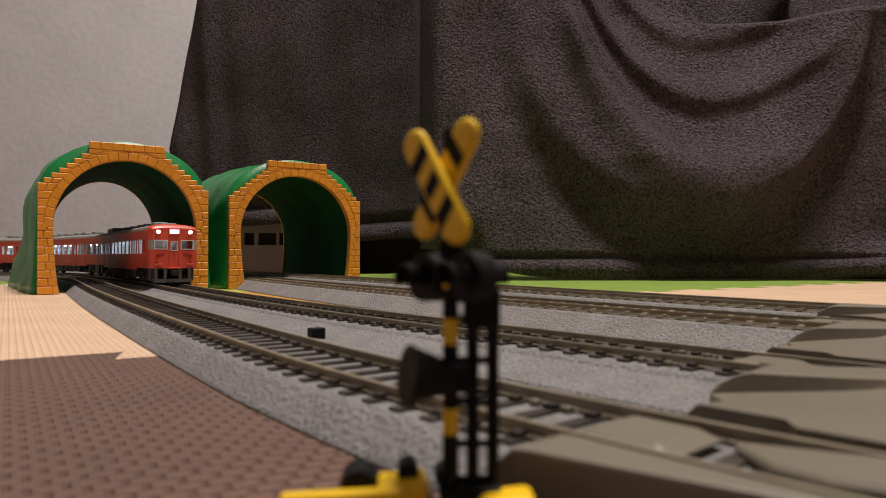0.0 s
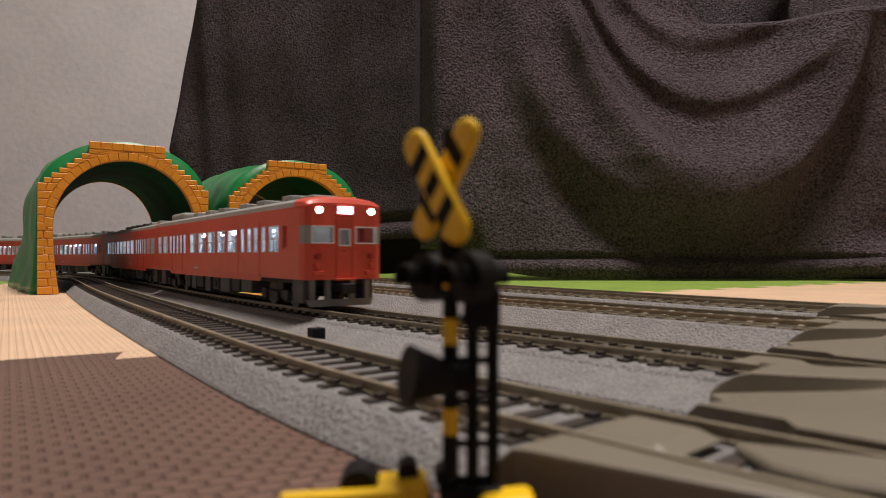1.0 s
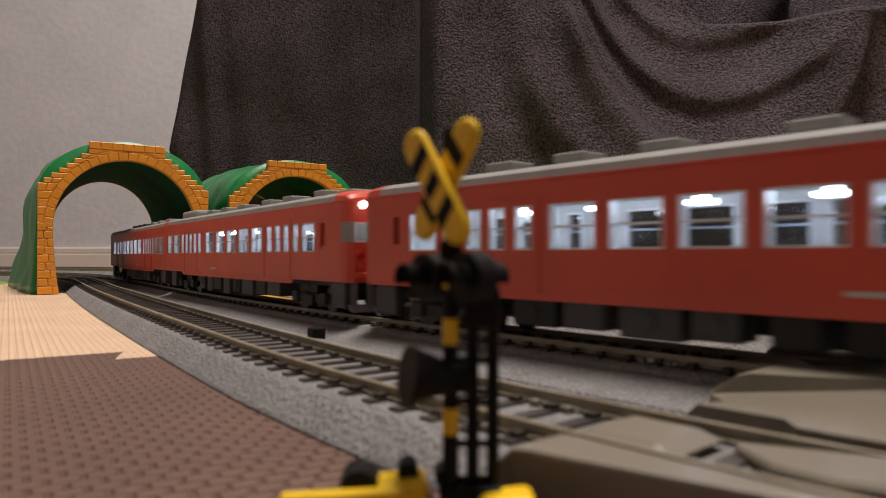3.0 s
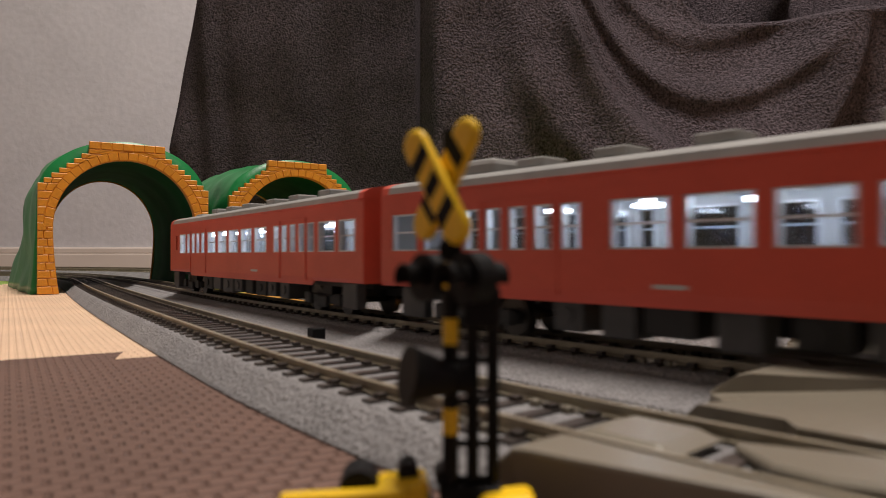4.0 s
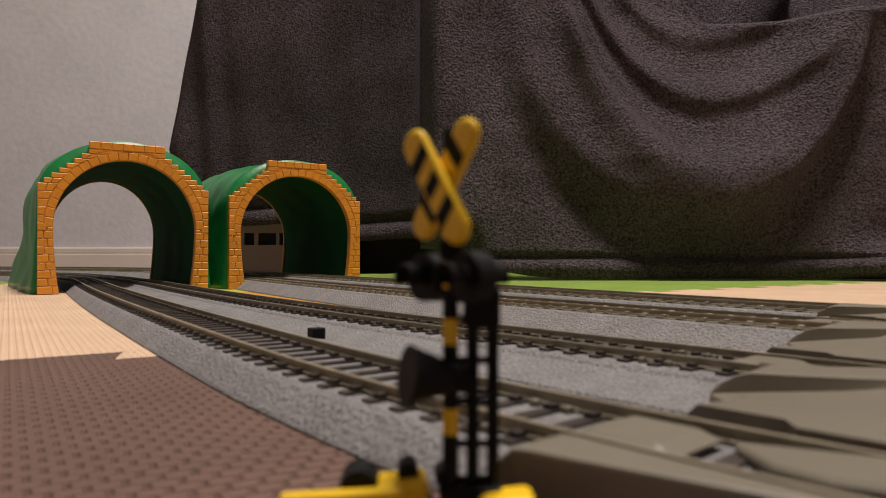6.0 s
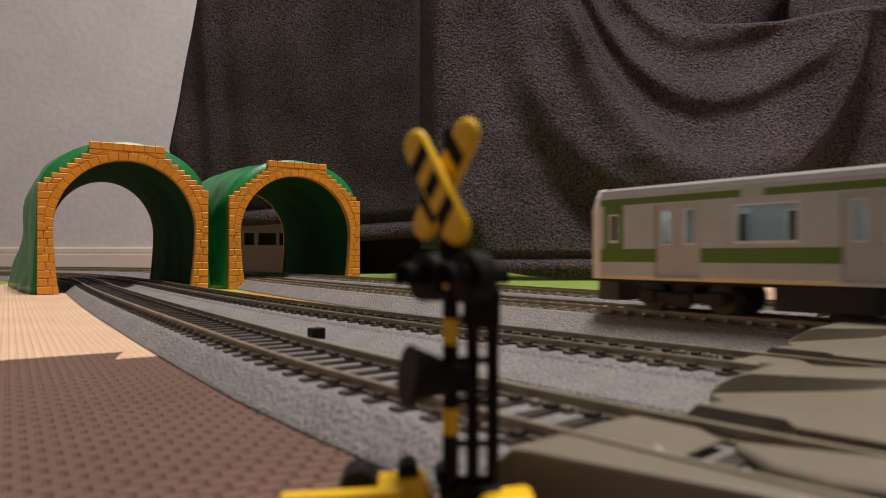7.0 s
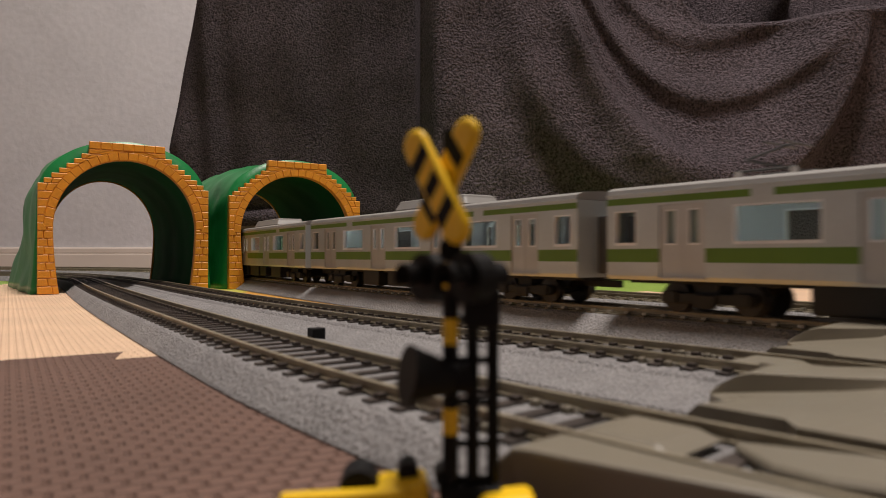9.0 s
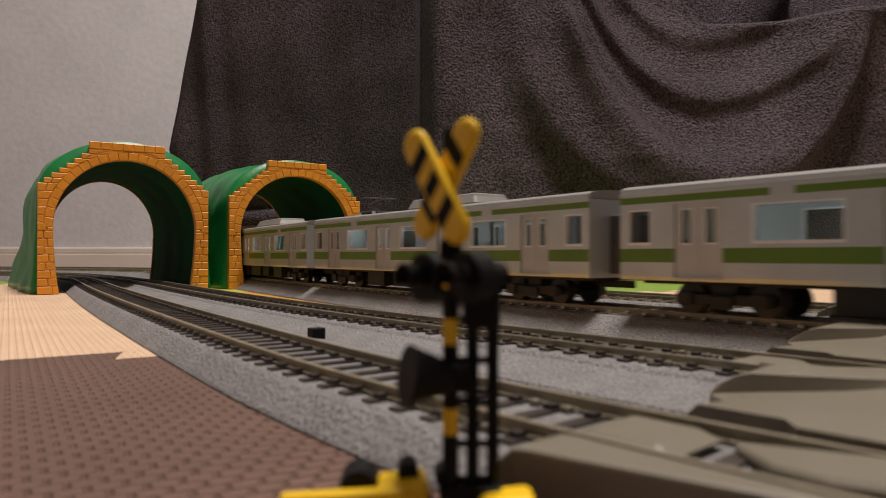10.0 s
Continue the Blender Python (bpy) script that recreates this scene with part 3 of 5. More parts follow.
# ---- level crossing plates ----
def crossing_plate(line, s0, s1, prof, label, ends=0.004):
    """A plate drawn along a track line, its ends sloped down."""
    bm = bmesh.new()
    n = max(3, int((s1 - s0) / 0.006))
    rows = []
    zmin = min(z for _, z in prof)
    stations = [(s0, 0.0), (s0 + ends, 1.0)] + [(s0 + ends + (s1 - s0 - 2 * ends) * i / n, 1.0) for i in range(1, n)] + [(s1 - ends, 1.0), (s1, 0.0)]
    for s, f in stations:
        rows.append([bm.verts.new((*line.at(s, o)[:2], zmin + (z - zmin) * (0.25 + 0.75 * f))) for o, z in prof])
    k = len(prof)
    for a, b in zip(rows[:-1], rows[1:]):
        for j in range(k):
            bm.faces.new((a[j], a[(j + 1) % k], b[(j + 1) % k], b[j]))
    bm.faces.new(rows[0])
    bm.faces.new(rows[-1][::-1])
    return tagged(part("crossing_plate", bm, M_PLATE), label, "crossing plate", "level crossing plates")


def crossings():
    inside = [(-0.0062, BED_TOP + 0.0014), (-0.0062, 0.0072), (-0.0052, 0.0078), (0.0052, 0.0078), (0.0062, 0.0072), (0.0062, BED_TOP + 0.0014)]
    for line, a, b in ((TRACK_1, -0.35, EDGE_1 + 0.004), (TRACK_2, -0.40, EDGE_2 + 0.003), (TRACK_3, -0.40, EDGE_3), (TRACK_4, -0.40, EDGE_4)):
        dz = line.lift
        mid = b - 0.017
        crossing_plate(line, mid + 0.0015, b, [(o, z + dz) for o, z in inside], "small olive-grey plastic plate between the rails", 0.003)
        inner_wedge(line, a, mid - 0.0008)
    approach(TRACK_1, EDGE_1 + 0.004)
    for a, b, e in ((TRACK_1, TRACK_2, EDGE_1), (TRACK_2, TRACK_3, EDGE_2 + 0.004), (TRACK_3, TRACK_4, EDGE_3)):
        between(a, b, e)


def approach(line, e):
    """The plate outside the nearer rail: its top narrows along the track and its outer wall drops steeply."""
    bm = bmesh.new()
    n = 40
    rows = []
    for i in range(n + 1):
        d = 0.30 * (i / n) ** 1.8
        s = e - d
        out = -0.0112 - 0.0096 * max(0.0, 1 - d / 0.043)
        top = 0.0082 - 0.0045 * (1 - min(1.0, d / 0.0035)) ** 2
        cols = [(-0.0108, 0.0052), (-0.0108, top - 0.0004), (-0.0111, top), (out, top), (out - 0.0002, top - 0.0001), (out - 0.0003, top - 0.0006), (out + 0.0018, 0.0), (out + 0.0030, 0.0)]
        rows.append([bm.verts.new((*line.at(s, o)[:2], z)) for o, z in cols])
    for a, b in zip(rows[:-1], rows[1:]):
        for j in range(len(a)):
            bm.faces.new((a[j], a[(j + 1) % len(a)], b[(j + 1) % len(a)], b[j]))
    bm.faces.new(rows[0])
    bm.faces.new(rows[-1][::-1])
    tagged(part("crossing_plate", bm, M_PLATE), "olive-grey plastic approach plate with a steep outer wall", "crossing plate", "level crossing plates")


def between(la, lb, e):
    """The plate that fills the strip between two tracks: its road face climbs from a low end, beside a raised
    block whose wall runs slantwise to the further rail; a flared groove wall keeps clear of the nearer rail."""
    bm = bmesh.new()
    n = 72
    rows = []
    for i in range(n + 1):
        d = 0.45 * (i / n) ** 1.7
        run = min(1.0, d / 0.026)
        wall = 0.50 + 0.50 * run
        low = 0.0056 + 0.0036 * run
        edge = 0.0050 + 0.0038 * min(1.0, d / 0.0030)
        flare = 0.0036 * (1 - smooth(0.016, 0.0185, d)) + 0.0006
        ends = min(1.0, d / 0.0040)
        cols = [(0.0, 0.0040), (0.0, edge - 0.0001), (wall * 0.25, edge + (low - edge) * 0.25), (wall * 0.5, edge + (low - edge) * 0.5), (wall * 0.75, edge + (low - edge) * 0.75), (wall * 0.985, low),
                (wall, low + (0.0095 - low) * ends), (wall + (1 - wall) * 0.1, low + (0.0097 - low) * ends), (wall + (1 - wall) * 0.5, low + (0.0097 - low) * ends),
                (wall + (1 - wall) * 0.96, low + (0.0096 - low) * ends), (1.0, 0.0088), (1.0, 0.0040)]
        row = []
        for t, z in cols:
            lead = 0.0065 * smooth(0.40, 0.52, t) * (1 - smooth(0.0, 0.016, d))
            s = e - d + lead
            ax, ay, _ = la.at(s, 0.0106 + flare)
            best = min((((lb.at(s + k * 0.004, -0.0106)[0] - ax) ** 2 + (lb.at(s + k * 0.004, -0.0106)[1] - ay) ** 2), k) for k in range(-24, 25))[1]
            bx, by, _ = lb.at(s + best * 0.004, -0.0112)
            if i == 0:
                z = 0.0040
            row.append(bm.verts.new((ax + (bx - ax) * t, ay + (by - ay) * t, z + la.lift + (lb.lift - la.lift) * t)))
        rows.append(row)
    for a, b in zip(rows[:-1], rows[1:]):
        for j in range(len(a)):
            bm.faces.new((a[j], a[(j + 1) % len(a)], b[(j + 1) % len(a)], b[j]))
    bm.faces.new(rows[0])
    bm.faces.new(rows[-1][::-1])
    tagged(part("crossing_plate", bm, M_PLATE), "wide olive-grey plastic plate between two tracks", "crossing plate", "level crossing plates")


def inner_wedge(line, a, b):
    """The long plate between the rails: its near edge starts slantwise from the far rail."""
    bm = bmesh.new()
    n = 30
    rows = []
    for i in range(n + 1):
        d = (b - a) * (i / n) ** 1.5
        s = b - d
        near = 0.0040 - 0.0102 * min(1.0, d / 0.010)
        top = 0.0070 + 0.0019 * min(1.0, d / 0.020) + line.lift
        low = BED_TOP + 0.0010 + line.lift
        rows.append([bm.verts.new((*line.at(s, o)[:2], z)) for o, z in ((near, low), (near, top - 0.0005), (near + 0.0005, top), (0.0056, top), (0.0062, top - 0.0006), (0.0062, low))])
    for r0, r1 in zip(rows[:-1], rows[1:]):
        for j in range(6):
            bm.faces.new((r0[j], r0[(j + 1) % 6], r1[(j + 1) % 6], r1[j]))
    bm.faces.new(rows[0])
    bm.faces.new(rows[-1][::-1])
    tagged(part("crossing_plate", bm, M_PLATE), "long wedge-ended olive-grey plate between the rails", "crossing plate", "level crossing plates")


EDGE_1, EDGE_2, EDGE_3, EDGE_4 = 0.091, 0.105, 0.213, 0.213
crossings()


# ---- small connector clip on the ballast ----
def clip():
    x, y, h = TRACK_2.at(0.242, -0.0290)
    top = tagged(new("cable_plug"), "small black cable plug on the ballast edge", "plug")
    top.matrix_basis = pose(x, y, 0.0, 0, 0, math.degrees(h))
    bm = bmesh.new()
    box(bm, -0.0035, 0.0015, -0.0022, 0.0022, 0.0, 0.0052, 0.0004)
    part("body", bm, M_BLACKP, top)
    bm = bmesh.new()
    box(bm, -0.0028, 0.0008, -0.0014, 0.0014, 0.0029, 0.0038, 0.0003)
    part("ridge", bm, M_BLACKP, top)


clip()


# ---- metal joiners where the track sections meet ----
def joiners():
    for line, s in ((TRACK_1, EDGE_1 + 0.018), (TRACK_2, EDGE_2 + 0.016), (TRACK_1, 0.345), (TRACK_2, 0.335)):
        for side in (-1, 1):
            x, y, h = line.at(s, side * (GAUGE / 2 + 0.0006))
            top = tagged(new("rail_joiner"), "small silver rail joiner at a track joint", "rail joiner", "rail joiners")
            top.matrix_basis = pose(x, y, BED_TOP + line.lift, 0, 0, math.degrees(h))
            bm = bmesh.new()
            box(bm, -0.0014, 0.0014, -0.0050, 0.0050, 0.0004, 0.0013, 0.0002)
            part("plate", bm, M_FRAMEJ, top)
            for d in (-0.0034, 0.0034):
                for e in (-1, 1):
                    bm = bmesh.new()
                    box(bm, min(e * 0.0010, e * 0.0026), max(e * 0.0010, e * 0.0026), d - 0.0008, d + 0.0008, 0.0002, 0.0016, 0.0003)
                    part("lug", bm, M_PLATE, top)


M_FRAMEJ = material("joiner_metal", (0.55, 0.52, 0.45), 0.3, 0.8, vary=0.1, scale=300)
joiners()


# ---- crossing signal ----
def crossing_signal():
    top = tagged(new("crossing_signal"), "yellow and black toy level-crossing signal with crossed boards", "crossing signal")
    top.matrix_basis = pose(0.0008, 0.0730, 0, 0, 0, 0)
    # striped post
    bands = [(0.0, 0.0112, 1), (0.0112, 0.0140, 0), (0.0140, 0.0208, 1), (0.0208, 0.0236, 0), (0.0236, 0.0268, 1), (0.0268, 0.0297, 0), (0.0297, 0.0322, 1), (0.0322, 0.0366, 0), (0.0366, 0.0438, 1)]
    for z0, z1, dark in bands:
        bm = bmesh.new()
        tube(bm, (0, 0, z0), (0, 0, z1), 0.00085, n=14)
        part("post_band", bm, M_BLACKP if dark else M_YELLOW, top, "black post band" if dark else "yellow post band")
    # crossed boards, turned to face along the road
    yaw, board_yaw = -52, -46
    for lean in (-1, 1):
        bm = bmesh.new()
        ang = math.radians(34.5) * lean
        ln, w, th = 0.0073, 0.0018, 0.0006
        out = []
        for i in range(9):
            a = -math.pi / 2 + math.pi * i / 8
            out.append((ln - w + w * math.cos(a), w * math.sin(a)))
        for i in range(9):
            a = math.pi / 2 + math.pi * i / 8
            out.append((-ln + w + w * math.cos(a), w * math.sin(a)))
        prism(bm, out, -th, th)
        m = pose(0.0002, 0, 0.0380 + 0.0003 * lean, 0, 0, board_yaw) @ pose(0, -0.0017 + 0.0007 * lean, 0, 90, 0, 0) @ Matrix.Rotation(math.pi / 2 - ang, 4, "Z")
        board = part("board", bm, M_YELLOW, top, "yellow board with black patches", at=m)
        mod = board.modifiers.new("edge", "BEVEL")
        mod.width, mod.segments = 0.0006, 3
        for c in (-0.0034, 0.0034, 0.0) if lean < 0 else (-0.0034, 0.0034):
            bm = bmesh.new()
            wide = 0.00145 if c else 0.00120
            box(bm, c - 0.00085, c + 0.00085, -wide, wide, -th - 0.00006, th + 0.00006)
            for v in bm.verts:
                v.co.x += v.co.y * 0.35 * lean
            part("patch", bm, M_BLACKP, board, "black patch")
    # paired lamps with hoods
    for side, zc in ((-1, 0.0279), (1, 0.0281)):
        lampm = pose(0, 0, zc, 0, 0, yaw) @ pose(side * 0.0036, 0, 0)
        for face in (-1, 1):
            bm = bmesh.new()
            tube(bm, (0, 0, 0), (0, face * 0.0012, 0), 0.0027, n=18)
            disc = part("lamp_disc", bm, M_BLACKP, top, at=lampm)
            bm = bmesh.new()
            n = 12
            ra = []
            for r, y in ((0.0015, 0.0012), (0.0016, 0.0038), (0.0014, 0.0038), (0.0013, 0.0012)):
                ra.append([bm.verts.new((r * math.cos(math.pi * (-0.15 + 1.3 * i / n)), face * y, r * math.sin(math.pi * (-0.15 + 1.3 * i / n)))) for i in range(n + 1)])
            for a, b in zip(ra, ra[1:] + ra[:1]):
                for i in range(n):
                    bm.faces.new((a[i], a[i + 1], b[i + 1], b[i]))
            part("hood", bm, M_BLACKP, disc)
            bm = bmesh.new()
            tube(bm, (0, face * 0.0012, 0), (0, face * 0.0015, 0), 0.0009, n=14)
            part("lens", bm, M_LENS, disc, "dark red lens")
    bm = bmesh.new()
    tube(bm, (-0.0036, 0, 0.0283), (0.0036, 0, 0.0283), 0.0006, n=8)
    part("lamp_arm", bm, M_BLACKP, top, at=pose(0, 0, 0, 0, 0, yaw))
    bm = bmesh.new()
    box(bm, -0.0012, 0.0012, -0.0012, 0.0012, 0.0300, 0.0318, 0.0003)
    part("lamp_clamp", bm, M_BLACKP, top)
    # speaker horn on the front of the post
    bm = bmesh.new()
    tube(bm, (0.0002, -0.0006, 0.0172), (-0.0046, -0.0024, 0.0180), 0.0016, 0.0031, n=20)
    tube(bm, (0.0020, -0.0002, 0.0172), (-0.0002, -0.0006, 0.0172), 0.0018, 0.0014, n=16)
    part("horn", bm, M_BLACKP, top, "black horn")
    # ladder beside the post
    for x in (0.0024, 0.0046):
        bm = bmesh.new()
        tube(bm, (x, 0.0006, 0.0), (x, 0.0006, 0.0255), 0.00066, n=10)
        part("ladder_rail", bm, M_BLACKP, top)
    for z in (0.0025, 0.0062, 0.0100, 0.0145, 0.0190, 0.0235):
        bm = bmesh.new()
        tube(bm, (0.0, 0.0006, z), (0.0046, 0.0006, z), 0.00042, n=8)
        part("rung", bm, M_BLACKP, top)
    # equipment box under the lamps and foot
    bm = bmesh.new()
    box(bm, 0.0014, 0.0053, -0.0014, 0.0018, 0.0226, 0.0270, 0.0005)
    part("relay_box", bm, M_BLACKP, top, "black relay box")
    bm = bmesh.new()
    box(bm, -0.004, 0.007, -0.003, 0.003, 0.0, 0.0020, 0.0005)
    box(bm, -0.0012, 0.0056, -0.0016, 0.0022, 0.0019, 0.0058, 0.0006)
    part("foot", bm, M_BLACKP, top)


M_LENS = material("dark_red_lens", (0.10, 0.005, 0.005), 0.2, vary=0.1, scale=100)
crossing_signal()


def barrier_machine(x, y, turn, label, arm):
    """The squat gate machine at the signal's foot."""
    top = tagged(new("gate_machine"), label, "gate machine", "toy gate machines")
    top.matrix_basis = pose(x, y, 0, 0, 0, turn)
    bm = bmesh.new()
    box(bm, -0.0042, 0.0042, -0.0030, 0.0030, 0.0, 0.0040, 0.0007)
    part("cabinet", bm, M_BLACKP, top, "black cabinet")
    bm = bmesh.new()
    box(bm, -0.0026, 0.0034, -0.0026, 0.0026, 0.0034, 0.0068 if arm else 0.0058, 0.0009)
    for v in bm.verts:
        v.co.z -= 0.25 * max(0, -v.co.x)
    part("hood", bm, M_YELLOW, top, "yellow sloped hood")
    if arm:
        bm = bmesh.new()
        tube(bm, (-0.0040, -0.0020, 0.0056), (-0.0040, 0.0030, 0.0056), 0.0021, n=18)
        part("drum", bm, M_BLACKP, top, "black drum")
        bm = bmesh.new()
        box(bm, -0.0120, 0.0012, -0.0036, -0.0018, 0.0044, 0.0062, 0.0004)
        for v in bm.verts:
            v.co.z -= 0.05 * max(0, -v.co.x - 0.004)
        part("arm", bm, M_YELLOW, top, "yellow gate arm")
        bm = bmesh.new()
        for px, pz in ((0.0052, 0.0064), (0.0012, 0.0071)):
            tube(bm, (px, -0.0012, pz), (px, 0.0022, pz), 0.0011, n=12)
        part("pivot", bm, M_BLACKP, top, "black pivot knobs")


barrier_machine(-0.0050, 0.0735, 4, "black and yellow toy gate machine with a drum", True)
barrier_machine(0.0062, 0.0710, 0, "black and yellow toy gate machine beside the ramp", False)


# ---- trains ----
M_RED = material("railcar_red", (0.65, 0.082, 0.045), 0.40, vary=0.06, scale=40, fine=0.03, bump_scale=500)
M_ROOF = material("roof_grey", (0.31, 0.31, 0.30), 0.6, vary=0.08, scale=80)
M_UNDER = material("underframe_grey", (0.055, 0.055, 0.056), 0.55, vary=0.15, scale=120)
M_PLOUGH = material("plough_grey", (0.22, 0.22, 0.22), 0.5, vary=0.1, scale=120)
M_DARK = material("underframe_black", (0.009, 0.0085, 0.008), 0.6, vary=0.2, scale=120)
M_FRAME = material("window_frame_silver", (0.78, 0.79, 0.82), 0.35, 0.2, vary=0.05, scale=100)
M_LINER = material("interior_cream", (0.56, 0.55, 0.54), 0.6, vary=0.05, scale=60)
M_SEAT = material("seat_blue", (0.05, 0.08, 0.25), 0.7, vary=0.2, scale=150)
M_STRIP = glow("interior_led", (0.84, 0.91, 1.0), 22.0)
M_DIM = glow("dim_interior_glow", (0.95, 1.0, 0.98), 7.0)
M_HEAD = glow("headlamp_glow", (1.0, 0.90, 0.72), 9.0)
M_SIGN = glow("destination_glow", (0.80, 0.70, 1.0), 3.5)
M_GLASS = glass("window_glass", (0.86, 0.89, 0.92))
M_GLASS2 = glass("tinted_glass", (0.86, 0.92, 0.91))
M_STEEL = material("train_silver", (0.49, 0.53, 0.545), 0.34, 0.40, vary=0.05, scale=50, fine=0.03, bump_scale=700)
M_LIME = material("green_stripe", (0.105, 0.205, 0.012), 0.45, vary=0.06, scale=80)
M_DOORS = material("door_silver", (0.47, 0.475, 0.47), 0.34, 0.4, vary=0.06, scale=90)
M_GANG = material("gangway_rubber", (0.085, 0.083, 0.085), 0.7, vary=0.15, scale=150)
M_WHEEL = material("wheel_steel", (0.05, 0.045, 0.04), 0.4, 0.7, vary=0.2, scale=200)
M_TAIL = material("tail_lens", (0.35, 0.02, 0.015), 0.25, vary=0.1, scale=200)


def pierced(bm, fixed, u_cuts, z_cuts, holes, to, mi=0):
    """A wall as a grid of faces with rectangular openings; to(u, z) gives the corner in space."""
    us = sorted({*u_cuts, *(h[0] for h in holes), *(h[1] for h in holes)})
    zs = sorted({*z_cuts, *(h[2] for h in holes), *(h[3] for h in holes)})
    vs = {}

    def v(i, j):
        if (i, j) not in vs:
            vs[i, j] = bm.verts.new(to(us[i], zs[j]))
        return vs[i, j]

    for i in range(len(us) - 1):
        for j in range(len(zs) - 1):
            um, zm = (us[i] + us[i + 1]) / 2, (zs[j] + zs[j + 1]) / 2
            if any(h[0] < um < h[1] and h[2] < zm < h[3] for h in holes):
                continue
            f = bm.faces.new((v(i, j), v(i + 1, j), v(i + 1, j + 1), v(i, j + 1)))
            f.material_index = mi(um, zm) if callable(mi) else mi
    return us, zs


def window_set(top, holes, y, side, frame_mat, glass_mat, bar=True, t=0.0007):
    """Panes and frames for one side."""
    for a, b, z0, z1 in holes:
        bm = bmesh.new()
        for x0, x1, c0, c1 in ((a, a + t, z0, z1), (b - t, b, z0, z1), (a + t, b - t, z0, z0 + (t if bar else 2 * t)), (a + t, b - t, z1 - t, z1)):
            box(bm, x0, x1, side * (y - 0.0014) - 0.0011, side * (y - 0.0014) + 0.0011 + 0.0003 * side, c0, c1)
        if bar and b - a > 0.005:
            box(bm, a + t, b - t, side * (y - 0.0012) - 0.0003, side * (y - 0.0012) + 0.0003, (z0 + z1) / 2 - 0.0002, (z0 + z1) / 2 + 0.0003)
        w = part("window", bm, frame_mat, top, "silver window frame")
        bm = bmesh.new()
        box(bm, a + t * 0.8, b - t * 0.8, side * (y - 0.0019) - 0.0001, side * (y - 0.0019) + 0.0001, z0 + t * 0.8, z1 - t * 0.8)
        p = part("pane", bm, glass_mat, w)
        p.visible_shadow = False


def bogie(top, x):
    fr = bmesh.new()
    for s in (-1, 1):
        box(fr, x - 0.017, x + 0.017, s * 0.0128 - 0.0012, s * 0.0128 + 0.0012, 0.0036, 0.0072, 0.0005)
        for dx in (-0.0131, 0.0131):
            box(fr, x + dx - 0.0028, x + dx + 0.0028, s * 0.0142 - 0.0009, s * 0.0142 + 0.0009, 0.0032, 0.0078, 0.0005)
        box(fr, x - 0.0042, x + 0.0042, s * 0.0142 - 0.0010, s * 0.0142 + 0.0010, 0.0022, 0.0068, 0.0006)
    box(fr, x - 0.004, x + 0.004, -0.0125, 0.0125, 0.004, 0.0105)
    b = part("bogie", fr, M_DARK, top, "dark bogie frame")
    for dx in (-0.0131, 0.0131):
        bm = bmesh.new()
        for s in (-1, 1):
            tube(bm, (x + dx, s * 0.0078, 0.0054), (x + dx, s * 0.0104, 0.0054), 0.0054, n=24)
            tube(bm, (x + dx, s * 0.0072, 0.0054), (x + dx, s * 0.0078, 0.0054), 0.0062, n=24)
        tube(bm, (x + dx, -0.0125, 0.0054), (x + dx, 0.0125, 0.0054), 0.0011, n=8)
        part("wheelset", bm, M_WHEEL, b)


def roof_mesh(length, half, z0, rise, x0, x1, inset=0.0, n=14):
    bm = bmesh.new()
    rows = []
    for x in (x0, x1):
        rows.append([bm.verts.new((x, (half - inset) * math.cos(math.pi * i / n) if 0 < i < n else (half - inset) * (1 if i == 0 else -1), z0 + rise * math.sin(math.pi * i / n) ** 0.55)) for i in range(n + 1)])
    for i in range(n):
        bm.faces.new((rows[0][i], rows[0][i + 1], rows[1][i + 1], rows[1][i]))
    bm.faces.new(rows[0] [::-1])
    bm.faces.new(rows[1])
    return bm


def interior(top, length, half, z0, z1, lit, holes, lamp_z=0.0):
    bm = bmesh.new()
    L, E = length / 2 - 0.003, length / 2 - 0.0225
    h = half - 0.0021
    for side in (-1, 1):
        pierced(bm, None, [-L, E], [z0, z1], [q for q in holes if -L < q[0] and q[1] < E], lambda u, z: (u, side * h, z))
    for a in ((-L, z0), (E, z0)):
        bm.faces.new([bm.verts.new((a[0], y, z)) for y, z in ((-h, z0), (h, z0), (h, z1), (-h, z1))])
    bm.faces.new([bm.verts.new((x, y, z1)) for x, y in ((-L, -h), (E, -h), (E, h), (-L, h))])
    bm.faces.new([bm.verts.new((x, y, z0)) for x, y in ((-L, -h), (L, -h), (L, h), (-L, h))])
    room = part("interior", bm, M_LINER, top, "pale interior lining")
    x = -L + 0.030
    while x < E - 0.012:
        for y in (-h * 0.62, h * 0.62):
            bm = bmesh.new()
            box(bm, x - 0.0012, x + 0.0012, y - 0.0052, y + 0.0052, z0, z0 + 0.0092, 0.0004)
            box(bm, x - 0.0062, x + 0.0062, y - 0.0052, y + 0.0052, z0, z0 + 0.0052, 0.0004)
            part("seat", bm, M_SEAT, room, "blue seat")
        x += 0.0185
    if lit:
        for x in (-0.27, -0.16, -0.05, 0.06, 0.17, 0.28, 0.38):
            bm = bmesh.new()
            low = lamp_z or z1 - 0.0012
            box(bm, x * length - 0.0028, x * length + 0.0028, -0.0022, 0.0022, low, low + 0.0009, 0.0003)
            if lamp_z:
                box(bm, x * length - 0.0010, x * length + 0.0010, -0.0010, 0.0010, low + 0.0009, z1 - 0.0001)
            part("interior_lamp", bm, lit, room, "glowing white interior lamp")


RED_LEN, RED_HALF = 0.2578, 0.0181


